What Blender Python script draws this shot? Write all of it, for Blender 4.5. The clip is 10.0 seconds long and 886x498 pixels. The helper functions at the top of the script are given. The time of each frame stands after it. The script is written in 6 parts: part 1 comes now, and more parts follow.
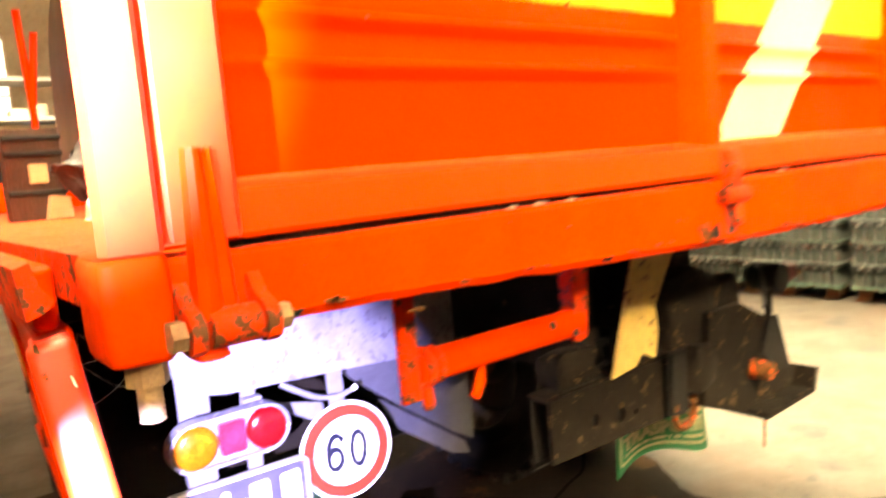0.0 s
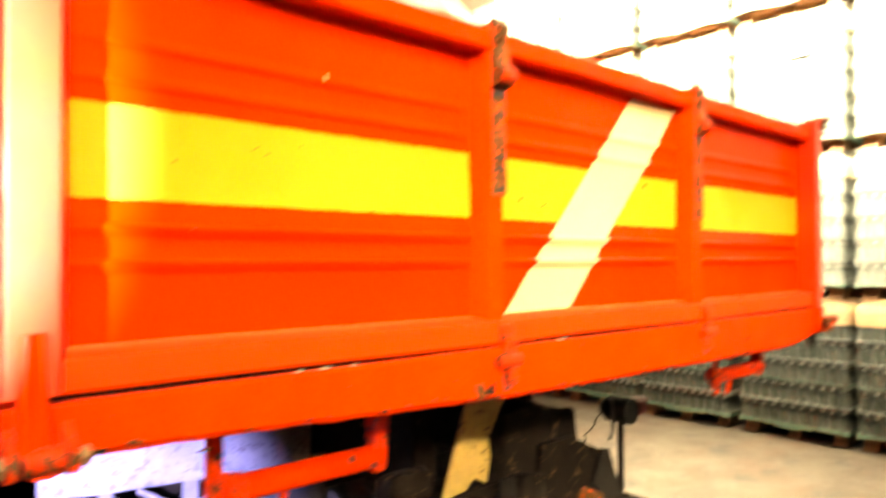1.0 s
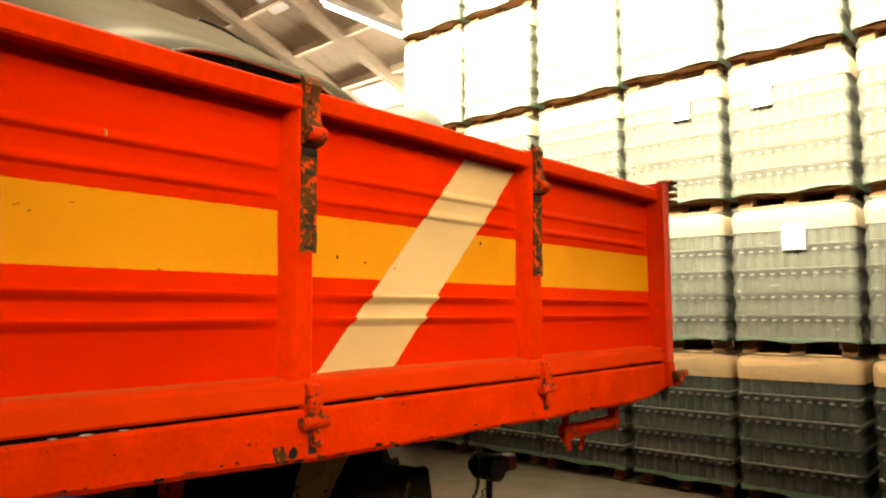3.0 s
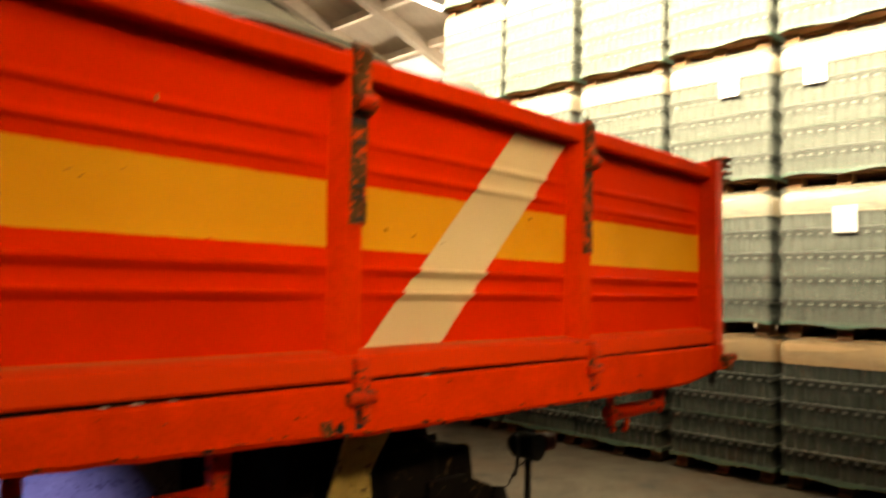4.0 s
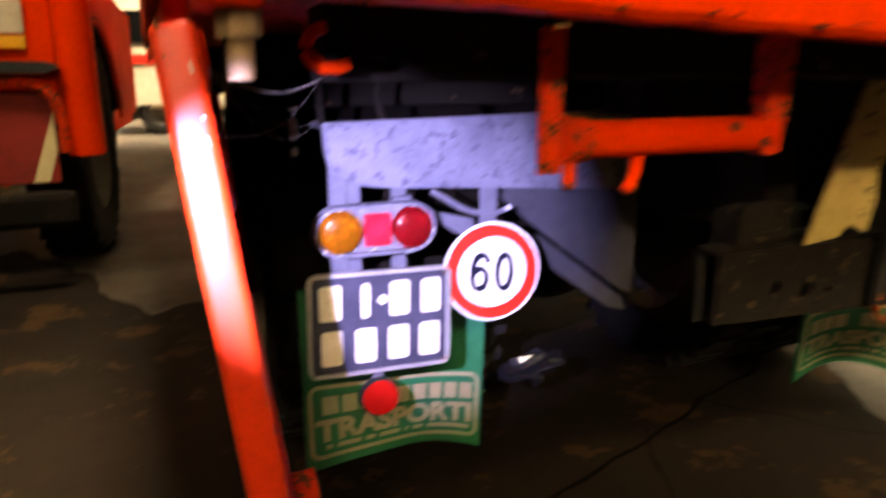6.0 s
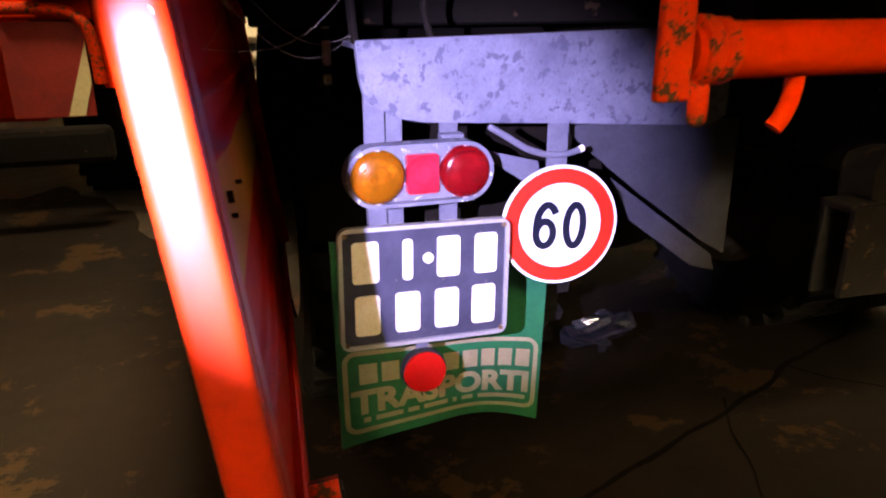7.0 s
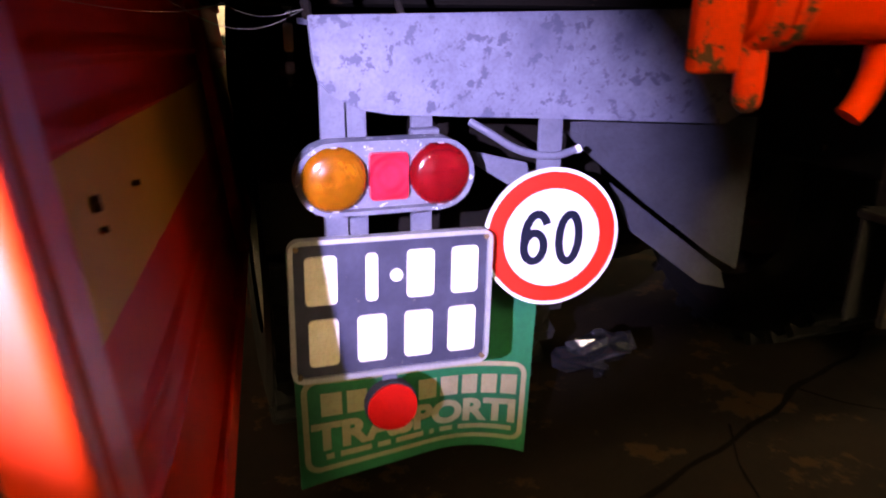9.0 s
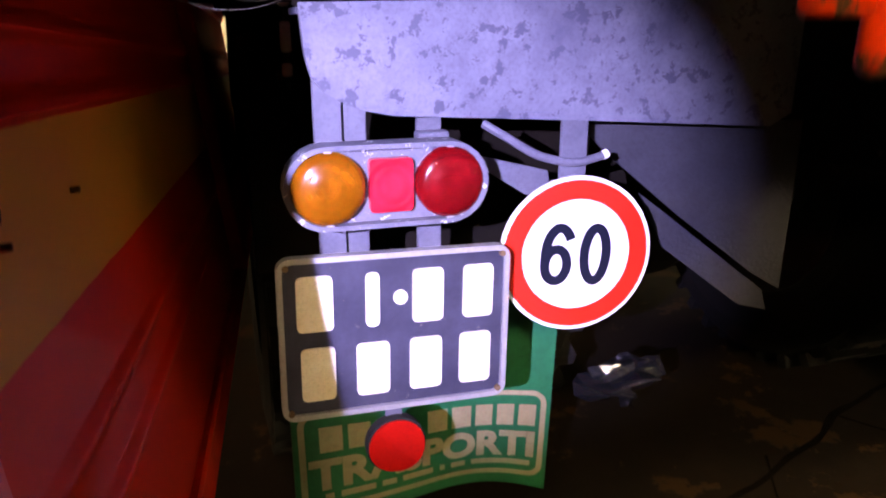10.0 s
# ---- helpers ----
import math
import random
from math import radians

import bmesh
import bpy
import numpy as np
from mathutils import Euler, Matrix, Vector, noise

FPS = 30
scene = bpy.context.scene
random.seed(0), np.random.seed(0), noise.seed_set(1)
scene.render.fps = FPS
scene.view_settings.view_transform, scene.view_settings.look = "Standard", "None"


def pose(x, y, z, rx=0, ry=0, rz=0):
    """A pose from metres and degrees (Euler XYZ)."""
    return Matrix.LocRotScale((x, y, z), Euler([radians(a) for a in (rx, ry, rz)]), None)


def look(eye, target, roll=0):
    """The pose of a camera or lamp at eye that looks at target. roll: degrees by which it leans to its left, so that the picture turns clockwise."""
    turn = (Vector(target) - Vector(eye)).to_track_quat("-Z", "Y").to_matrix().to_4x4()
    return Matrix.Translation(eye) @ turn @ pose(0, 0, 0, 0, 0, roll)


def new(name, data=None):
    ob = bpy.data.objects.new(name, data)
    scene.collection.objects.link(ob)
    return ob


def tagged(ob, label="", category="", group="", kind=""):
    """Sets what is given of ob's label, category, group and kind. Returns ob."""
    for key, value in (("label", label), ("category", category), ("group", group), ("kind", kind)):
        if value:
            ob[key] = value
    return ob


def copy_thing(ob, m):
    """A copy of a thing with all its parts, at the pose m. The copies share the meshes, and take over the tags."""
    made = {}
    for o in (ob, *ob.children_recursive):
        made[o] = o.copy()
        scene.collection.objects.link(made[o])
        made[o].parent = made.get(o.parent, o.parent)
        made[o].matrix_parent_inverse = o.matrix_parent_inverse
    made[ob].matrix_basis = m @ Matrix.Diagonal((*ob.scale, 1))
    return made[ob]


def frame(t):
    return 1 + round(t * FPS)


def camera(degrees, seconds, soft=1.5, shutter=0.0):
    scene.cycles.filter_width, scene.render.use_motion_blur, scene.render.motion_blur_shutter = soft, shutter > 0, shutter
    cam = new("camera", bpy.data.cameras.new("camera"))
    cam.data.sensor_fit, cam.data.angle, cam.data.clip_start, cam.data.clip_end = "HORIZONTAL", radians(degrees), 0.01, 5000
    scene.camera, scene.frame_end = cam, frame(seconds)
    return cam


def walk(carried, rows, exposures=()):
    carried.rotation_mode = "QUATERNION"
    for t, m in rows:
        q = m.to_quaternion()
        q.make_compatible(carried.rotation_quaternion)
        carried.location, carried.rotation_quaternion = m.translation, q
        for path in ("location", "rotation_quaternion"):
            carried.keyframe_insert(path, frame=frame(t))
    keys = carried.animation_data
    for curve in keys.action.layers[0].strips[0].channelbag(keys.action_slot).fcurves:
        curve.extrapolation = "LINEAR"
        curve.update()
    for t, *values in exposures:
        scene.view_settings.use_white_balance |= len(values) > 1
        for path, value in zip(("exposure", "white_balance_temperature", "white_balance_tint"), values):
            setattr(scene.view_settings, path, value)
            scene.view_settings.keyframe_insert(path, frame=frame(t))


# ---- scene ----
# one hand-held camera: out from the corner along the tailgate, back and down to the plate
cam = camera(63.7, 10.0, soft=2.0, shutter=1.0)
PATH = [
    (0, (-0.983, -0.589, 1.166), (0.238, 0.979, 0.941), -4.9),
    (0.5, (-1.018, -0.732, 1.201), (0.29, 0.778, 1.102), -3.1),
    (1, (-0.983, -0.908, 1.272), (0.367, 0.567, 1.303), -0.2),
    (1.5, (-0.936, -1.008, 1.298), (0.461, 0.419, 1.41), 0.8),
    (2, (-0.874, -1.04, 1.313), (0.575, 0.332, 1.448), 1.0),
    (2.5, (-0.839, -1.057, 1.299), (0.643, 0.276, 1.454), 0.2),
    (2.7, (-0.836, -1.055, 1.28), (0.659, 0.262, 1.459), -0.4),
    (3.8, (-0.817, -1.042, 1.296), (0.624, 0.338, 1.427), 1.1),
    (4, (-0.824, -1.002, 1.281), (0.604, 0.393, 1.391), 1.1),
    (4.5, (-0.843, -0.937, 1.224), (0.49, 0.554, 1.242), 1.0),
    (5, (-0.858, -0.861, 1.139), (0.289, 0.772, 0.997), -0.0),
    (5.5, (-0.879, -0.728, 1.053), (0.045, 1.017, 0.735), 0.0),
    (6, (-0.904, -0.558, 1.003), (-0.174, 1.239, 0.516), 0.2),
    (6.2, (-0.897, -0.508, 0.997), (-0.223, 1.296, 0.455), 0.2),
    (7.3, (-0.822, -0.32, 0.952), (-0.243, 1.476, 0.29), -0.2),
    (7.5, (-0.82, -0.308, 0.944), (-0.231, 1.491, 0.299), -0.3),
    (8, (-0.795, -0.278, 0.931), (-0.207, 1.531, 0.313), 0.4),
    (8.5, (-0.792, -0.26, 0.924), (-0.164, 1.532, 0.295), 0.4),
    (9, (-0.759, -0.213, 0.929), (-0.159, 1.582, 0.282), 0.6),
    (9.5, (-0.714, -0.124, 0.945), (-0.176, 1.667, 0.237), 1.0),
    (10, (-0.723, -0.119, 0.898), (-0.157, 1.701, 0.293), 0.1),
]
EXPOSURE = [(t, e, 7400, 10) for t, e in ((0.0, 0.25), (0.5, 0.1), (1.0, -0.15), (1.5, -0.5), (2.5, -1.55), (4.0, -2.6), (4.5, -2.5), (5.0, -2.0), (5.5, -1.6), (6.0, -1.55), (7.5, -1.6), (8.5, -1.6), (9.5, -1.75), (10.0, -1.7))]
walk(cam, [(t, look(eye, target, roll)) for t, eye, target, roll in PATH], EXPOSURE)

# ---- light of the hall ----
world = bpy.data.worlds.new("hall_air")
scene.world = world
world.use_nodes = True
world.node_tree.nodes["Background"].inputs[0].default_value = (0.9, 0.8, 0.65, 1)
world.node_tree.nodes["Background"].inputs[1].default_value = 0.002


def area_lamp(name, at, target, sx, sy, watts, colour, spread=180):
    data = bpy.data.lights.new(name, "AREA")
    data.shape, data.size, data.size_y, data.energy, data.color = "RECTANGLE", sx, sy, watts, colour
    data.spread = radians(spread)
    ob = new(name, data)
    ob.matrix_world = look(at, target)
    return ob


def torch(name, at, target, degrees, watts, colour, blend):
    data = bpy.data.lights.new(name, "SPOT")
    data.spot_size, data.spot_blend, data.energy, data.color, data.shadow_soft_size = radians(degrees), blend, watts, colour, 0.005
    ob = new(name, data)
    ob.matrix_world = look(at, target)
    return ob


WARM = (1.0, 0.78, 0.48)
# lamp added for the warm light from behind; its source is unseen
area_lamp("window_light_rear", (-2.4, -8.95, 5.6), (0.35, 0.0, 1.45), 3.0, 0.8, 58, WARM, 16)
area_lamp("skylight_rear", (-3.0, -5.6, 6.7), (0.45, 0.0, 1.30), 2.0, 0.8, 58, WARM, 21)
area_lamp("skylight_stack", (2.7, 1.2, 6.9), (2.5, 1.2, 0.0), 0.7, 7.0, 1300, (1.0, 0.86, 0.60), 43)
# lamp added to brighten the upper stacks; no opening is built for it
area_lamp("added_stack_light", (-1.6, 1.9, 6.4), (4.2, 1.8, 4.4), 8.5, 1.0, 10300, (1.0, 0.89, 0.68), 53)
area_lamp("skylight_far", (-2.0, 11.6, 6.2), (-2.0, 13.4, 0.0), 7.0, 3.0, 7000, (1.0, 0.84, 0.62), 64)
# uplight added to brighten the roof boards
area_lamp("added_roof_uplight", (10.6, 8.5, 4.6), (6.0, 8.0, 6.6), 4.0, 0.9, 900, (1.0, 0.88, 0.70), 80)
# lamp added to brighten the front of the other orange truck
area_lamp("added_light_west", (-3.4, 1.6, 5.8), (-1.7, 4.4, 1.5), 1.6, 1.0, 230, (1.0, 0.84, 0.60), 34)
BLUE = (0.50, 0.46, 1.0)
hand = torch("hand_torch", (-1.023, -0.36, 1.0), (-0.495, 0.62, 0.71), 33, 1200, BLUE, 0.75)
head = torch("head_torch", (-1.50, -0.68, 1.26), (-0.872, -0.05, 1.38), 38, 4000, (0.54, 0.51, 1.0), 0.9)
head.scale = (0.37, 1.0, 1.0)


# ---- materials ----
def nodes_of(name):
    m = bpy.data.materials.new(name)
    m.use_nodes = True
    t = m.node_tree
    return m, t, t.nodes["Principled BSDF"]


def nnew(t, kind, **values):
    n = t.nodes.new(kind)
    for key, value in values.items():
        if key in n.inputs.keys():
            n.inputs[key].default_value = value
    return n


def ramp(t, source, stops):
    n = t.nodes.new("ShaderNodeValToRGB")
    els = n.color_ramp.elements
    while len(els) < len(stops):
        els.new(0.5)
    for e, (p, c) in zip(els, stops):
        e.position, e.color = p, (*c, 1) if len(c) == 3 else c
    t.links.new(source, n.inputs[0])
    return n.outputs[0]


def mixed(t, fac, a, b):
    n = t.nodes.new("ShaderNodeMix")
    n.data_type = "RGBA"
    for source, socket in ((fac, 0), (a, 6), (b, 7)):
        if isinstance(source, (tuple, float)):
            n.inputs[socket].default_value = (*source, 1) if isinstance(source, tuple) else source
        else:
            t.links.new(source, n.inputs[socket])
    return n.outputs[2]


def mathn(t, op, a, b=0.0, c=0.0):
    n = t.nodes.new("ShaderNodeMath")
    n.operation = op
    for i, source in enumerate((a, b, c)):
        if isinstance(source, (int, float)):
            n.inputs[i].default_value = source
        else:
            t.links.new(source, n.inputs[i])
    return n.outputs[0]


def coords(t):
    return t.nodes.new("ShaderNodeTexCoord").outputs["Object"]


def noise_fac(t, scale, detail=5.0, rough=0.6, stretch=None):
    n = nnew(t, "ShaderNodeTexNoise", Scale=scale, Detail=detail, Roughness=rough)
    source = coords(t)
    if stretch:
        mp = t.nodes.new("ShaderNodeMapping")
        mp.inputs["Scale"].default_value = stretch
        t.links.new(source, mp.inputs[0])
        source = mp.outputs[0]
    t.links.new(source, n.inputs["Vector"])
    return n.outputs["Fac"]


def bump(t, bsdf, height, strength, distance):
    b = nnew(t, "ShaderNodeBump", Strength=strength, Distance=distance)
    t.links.new(height, b.inputs["Height"])
    t.links.new(b.outputs[0], bsdf.inputs["Normal"])


def worn(name, colour, dark, rough=0.5, metal=0.0, chip=None, chip_at=0.68, scale=6.0, bumpy=0.15, spec=0.5, stretch=None):
    """Paint or raw stuff: broad stains, fine grain, and chips that show what lies beneath."""
    m, t, p = nodes_of(name)
    broad, fine = noise_fac(t, scale, 6, 0.62, stretch), noise_fac(t, scale * 14, 3, 0.6, stretch)
    col = mixed(t, ramp(t, broad, [(0.35, (0, 0, 0)), (0.72, (1, 1, 1))]), colour, dark)
    col = mixed(t, mathn(t, "MULTIPLY", ramp(t, fine, [(0.45, (0, 0, 0)), (0.75, (1, 1, 1))]), 0.35), col, tuple(0.6 * c for c in dark))
    height = fine
    if chip:
        spots = noise_fac(t, scale * 3.1, 8, 0.7)
        mask = ramp(t, spots, [(chip_at, (0, 0, 0)), (chip_at + 0.025, (1, 1, 1))])
        col = mixed(t, mask, col, chip)
        height = mathn(t, "SUBTRACT", mathn(t, "MULTIPLY", fine, 0.3), mathn(t, "MULTIPLY", mask, 0.6))
    t.links.new(col, p.inputs["Base Color"])
    r = mathn(t, "MULTIPLY_ADD", broad, 0.3, rough - 0.12)
    t.links.new(r, p.inputs["Roughness"])
    p.inputs["Metallic"].default_value = metal
    p.inputs["Specular IOR Level"].default_value = spec
    bump(t, p, height, bumpy, 0.004)
    return m


ORANGE, ORANGE_DK, RUST = (0.68, 0.032, 0.0015), (0.54, 0.020, 0.001), (0.055, 0.022, 0.010)
M_orange = worn("orange_paint", ORANGE, ORANGE_DK, 0.5, spec=0.04, chip=RUST, chip_at=0.70, scale=3.5)
M_orange_gloss = worn("glossy_orange_paint", ORANGE, ORANGE_DK, 0.42, spec=0.55, chip=RUST, chip_at=0.70, scale=3.5)
M_edge = worn("lacquered_orange_edge", ORANGE, ORANGE_DK, 0.45, spec=0.5, chip=RUST, chip_at=0.72, scale=5, bumpy=0.1)
M_orange_worn = worn("worn_orange_paint", ORANGE, (0.48, 0.022, 0.002), 0.55, spec=0.04, chip=RUST, chip_at=0.655, scale=9.0, bumpy=0.3)
M_hinge = worn("rust_bitten_orange_paint", ORANGE, (0.44, 0.022, 0.002), 0.6, spec=0.12, chip=(0.075, 0.030, 0.012), chip_at=0.53, scale=20, bumpy=0.5)
M_rusty = worn("rusty_steel", (0.12, 0.048, 0.014), (0.028, 0.014, 0.007), 0.75, chip=(0.62, 0.05, 0.004), chip_at=0.54, scale=16, bumpy=0.5, spec=0.12)
M_bolt = worn("bare_bolt_steel", (0.28, 0.18, 0.09), (0.11, 0.065, 0.035), 0.6, 0.3, scale=30, bumpy=0.4)
M_black = worn("black_rubber", (0.014, 0.014, 0.015), (0.03, 0.028, 0.026), 0.75, scale=8, bumpy=0.3, spec=0.3)
M_chassis = worn("dirty_chassis_paint", (0.009, 0.006, 0.004), (0.005, 0.004, 0.003), 0.85, chip=(0.06, 0.035, 0.018), chip_at=0.64, scale=7, bumpy=0.5, spec=0.15)
M_grease = worn("greasy_dirt", (0.009, 0.006, 0.003), (0.004, 0.003, 0.002), 0.9, chip=(0.085, 0.050, 0.020), chip_at=0.60, scale=11, bumpy=1.0, spec=0.2)
# inner guard: the guard grey darkened, its dim light put into the colour
M_guard_shade = worn("shaded_inner_guard", (0.040, 0.040, 0.056), (0.022, 0.022, 0.032), 0.6, scale=12, bumpy=0.3)
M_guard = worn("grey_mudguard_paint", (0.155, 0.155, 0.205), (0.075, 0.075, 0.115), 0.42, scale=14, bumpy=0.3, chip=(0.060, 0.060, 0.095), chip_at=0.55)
M_stay = worn("grey_bracket_paint", (0.125, 0.125, 0.165), (0.07, 0.07, 0.10), 0.5, scale=16, bumpy=0.3, chip=(0.06, 0.05, 0.05), chip_at=0.7)
M_housing = worn("grey_lamp_housing", (0.15, 0.15, 0.19), (0.09, 0.09, 0.12), 0.4, scale=24, bumpy=0.25, chip=(0.75, 0.74, 0.72), chip_at=0.60)
M_cream = worn("peeling_cream_paint", (0.52, 0.37, 0.11), (0.38, 0.25, 0.07), 0.6, chip=(0.07, 0.035, 0.014), chip_at=0.60, scale=5)
M_alu = worn("scratched_aluminium_rim", (0.62, 0.61, 0.62), (0.45, 0.44, 0.45), 0.35, 0.6, scale=20)
M_plate = worn("dull_dark_plate", (0.026, 0.026, 0.046), (0.05, 0.05, 0.08), 0.5, spec=0.25, scale=18, chip=(0.12, 0.10, 0.09), chip_at=0.66)
M_bar = worn("ivory_embossed_bar", (0.80, 0.76, 0.66), (0.70, 0.62, 0.45), 0.5, scale=22)
M_white = worn("white_sign_face", (0.82, 0.82, 0.80), (0.76, 0.76, 0.75), 0.45, scale=9, bumpy=0.03)
M_signred = worn("red_sign_ring", (0.66, 0.016, 0.006), (0.56, 0.013, 0.005), 0.4, scale=9, bumpy=0.03)
M_ink = worn("dark_sign_numerals", (0.006, 0.007, 0.016), (0.008, 0.009, 0.02), 0.7, scale=9, bumpy=0.03, spec=0.1)
M_green = worn("green_mudflap_rubber", (0.010, 0.17, 0.062), (0.008, 0.11, 0.045), 0.6, scale=8, bumpy=0.2)
M_flapink = worn("cream_mudflap_print", (0.42, 0.36, 0.22), (0.32, 0.26, 0.15), 0.6, scale=14)
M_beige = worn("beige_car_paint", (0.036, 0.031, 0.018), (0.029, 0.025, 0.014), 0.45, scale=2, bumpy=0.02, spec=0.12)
M_chrome = worn("chrome_trim", (0.75, 0.75, 0.74), (0.6, 0.6, 0.6), 0.15, 1.0, scale=10, bumpy=0.02)
M_darkglass = worn("dark_glass", (0.003, 0.003, 0.003), (0.004, 0.004, 0.004), 0.2, scale=5, bumpy=0.02, spec=0.06)
M_wood = worn("pallet_wood", (0.17, 0.080, 0.026), (0.07, 0.035, 0.013), 0.8, scale=7, stretch=(1, 1, 6), bumpy=0.4)
M_darkwood = worn("dark_weathered_wood", (0.060, 0.024, 0.009), (0.018, 0.009, 0.005), 0.8, scale=12, stretch=(1, 1, 0.3), bumpy=0.5)
M_cardboard = worn("tan_cardboard", (0.50, 0.33, 0.17), (0.42, 0.26, 0.12), 0.85, scale=4, bumpy=0.1)
M_whitecap = worn("white_card_wrap", (0.56, 0.50, 0.38), (0.42, 0.35, 0.23), 0.7, scale=4, bumpy=0.1)
M_sheet = worn("grey_green_layer_sheet", (0.20, 0.215, 0.195), (0.15, 0.165, 0.15), 0.6, scale=6)
M_sheet_green = worn("green_layer_sheet", (0.06, 0.11, 0.07), (0.035, 0.07, 0.045), 0.5, scale=6)
M_bottle = worn("clear_bottle_glass", (0.050, 0.066, 0.050), (0.032, 0.044, 0.034), 0.5, scale=30, bumpy=0.1, spec=0.2)
# bottom-tier bottles: green tint, with shade put into the colour
M_bottle_green_shade = worn("shaded_green_glass", (0.009, 0.016, 0.009), (0.005, 0.010, 0.006), 0.5, scale=30, bumpy=0.1, spec=0.15)
# pale colour painted on as the glint at each bottle mouth
M_mouth_glint = worn("painted_mouth_glint", (0.44, 0.44, 0.38), (0.33, 0.34, 0.29), 0.4, scale=30)
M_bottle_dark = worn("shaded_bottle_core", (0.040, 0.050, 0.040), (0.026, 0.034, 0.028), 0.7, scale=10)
M_paper = worn("white_paper_label", (0.80, 0.77, 0.70), (0.74, 0.70, 0.62), 0.8, scale=3)
M_wall = worn("limewashed_wall", (0.50, 0.43, 0.31), (0.38, 0.31, 0.22), 0.9, scale=0.8)
M_roof = worn("whitewashed_roof_boards", (0.78, 0.68, 0.56), (0.64, 0.53, 0.42), 0.85, scale=1.4, stretch=(0.3, 3, 1))
M_beam = worn("pale_roof_beam", (0.60, 0.52, 0.43), (0.45, 0.38, 0.30), 0.8, scale=2)
M_steel = worn("grey_rack_steel", (0.35, 0.35, 0.33), (0.26, 0.25, 0.24), 0.5, scale=8)
M_tyre = worn("dusty_tyre_rubber", (0.007, 0.0065, 0.006), (0.012, 0.011, 0.010), 0.9, spec=0.2, scale=9, bumpy=0.4)
M_rim = worn("grey_wheel_rim", (0.06, 0.055, 0.045), (0.035, 0.03, 0.025), 0.6, scale=7)
# hazard red darkened for the shade it stands in; the rust is real
M_hazard_red = worn("shaded_red_hazard_paint", (0.30, 0.014, 0.006), (0.18, 0.010, 0.006), 0.6, scale=7, chip=RUST, chip_at=0.64)
M_hub = worn("grey_wheel_hub", (0.13, 0.125, 0.11), (0.07, 0.065, 0.055), 0.6, scale=9)
M_yellow = worn("yellow_stripe_paint", (0.80, 0.36, 0.010), (0.72, 0.30, 0.012), 0.4, scale=4)
M_hazard = worn("pale_hazard_stripe", (0.70, 0.60, 0.32), (0.58, 0.48, 0.25), 0.5, scale=6)
M_cloth = worn("off_white_sack_cloth", (0.60, 0.55, 0.46), (0.45, 0.40, 0.32), 0.95, scale=14, bumpy=0.5)
M_tarp = worn("dark_grey_tarpaulin", (0.022, 0.020, 0.020), (0.009, 0.008, 0.009), 0.6, scale=8, bumpy=0.3)
M_tarp_shiny = worn("crumpled_dark_film", (0.006, 0.006, 0.008), (0.014, 0.014, 0.017), 0.18, scale=8, bumpy=0.3, spec=1.0)
M_blue = worn("blue_plastic", (0.04, 0.10, 0.32), (0.03, 0.07, 0.24), 0.5, scale=8)


def lens_material(name, colour, deep=0.0):
    """Ribbed coloured plastic; deep lenses let light through to the bowl behind."""
    m, t, p = nodes_of(name)
    w = nnew(t, "ShaderNodeTexWave", Scale=38.0, Distortion=0.0)
    w.wave_type, w.rings_direction = "RINGS", "SPHERICAL"
    t.links.new(coords(t), w.inputs["Vector"])
    p.inputs["Roughness"].default_value = 0.22 if deep else 0.38
    p.inputs["Specular IOR Level"].default_value = 0.45
    p.inputs["Transmission Weight"].default_value = deep
    p.inputs["IOR"].default_value = 1.35
    p.inputs["Coat Weight"].default_value = 0.8
    p.inputs["Coat Roughness"].default_value = 0.06
    cloud = ramp(t, noise_fac(t, 34, 3, 0.5), [(0.38, (0, 0, 0)), (0.66, (1, 1, 1))])
    body = mixed(t, cloud, tuple(0.7 * c for c in colour), tuple(min(1.0, 1.25 * c + 0.004) for c in colour))
    t.links.new(mixed(t, mathn(t, "MULTIPLY", w.outputs["Fac"], 0.3), body, tuple(0.5 * c for c in colour)), p.inputs["Base Color"])
    bump(t, p, w.outputs["Fac"], 0.22, 0.002)
    return m


M_amber, M_red, M_redsq = lens_material("amber_lens", (0.78, 0.22, 0.008), 0.65), lens_material("red_lens", (0.44, 0.006, 0.012), 0.6), lens_material("red_reflector", (0.52, 0.010, 0.03))

M_roundred = worn("round_red_reflector", (0.50, 0.006, 0.003), (0.40, 0.005, 0.003), 0.5, spec=0.2, scale=20, bumpy=0.1)
M_dullred = worn("dusty_red_lens", (0.075, 0.004, 0.003), (0.04, 0.004, 0.003), 0.5, spec=0.2, scale=14)

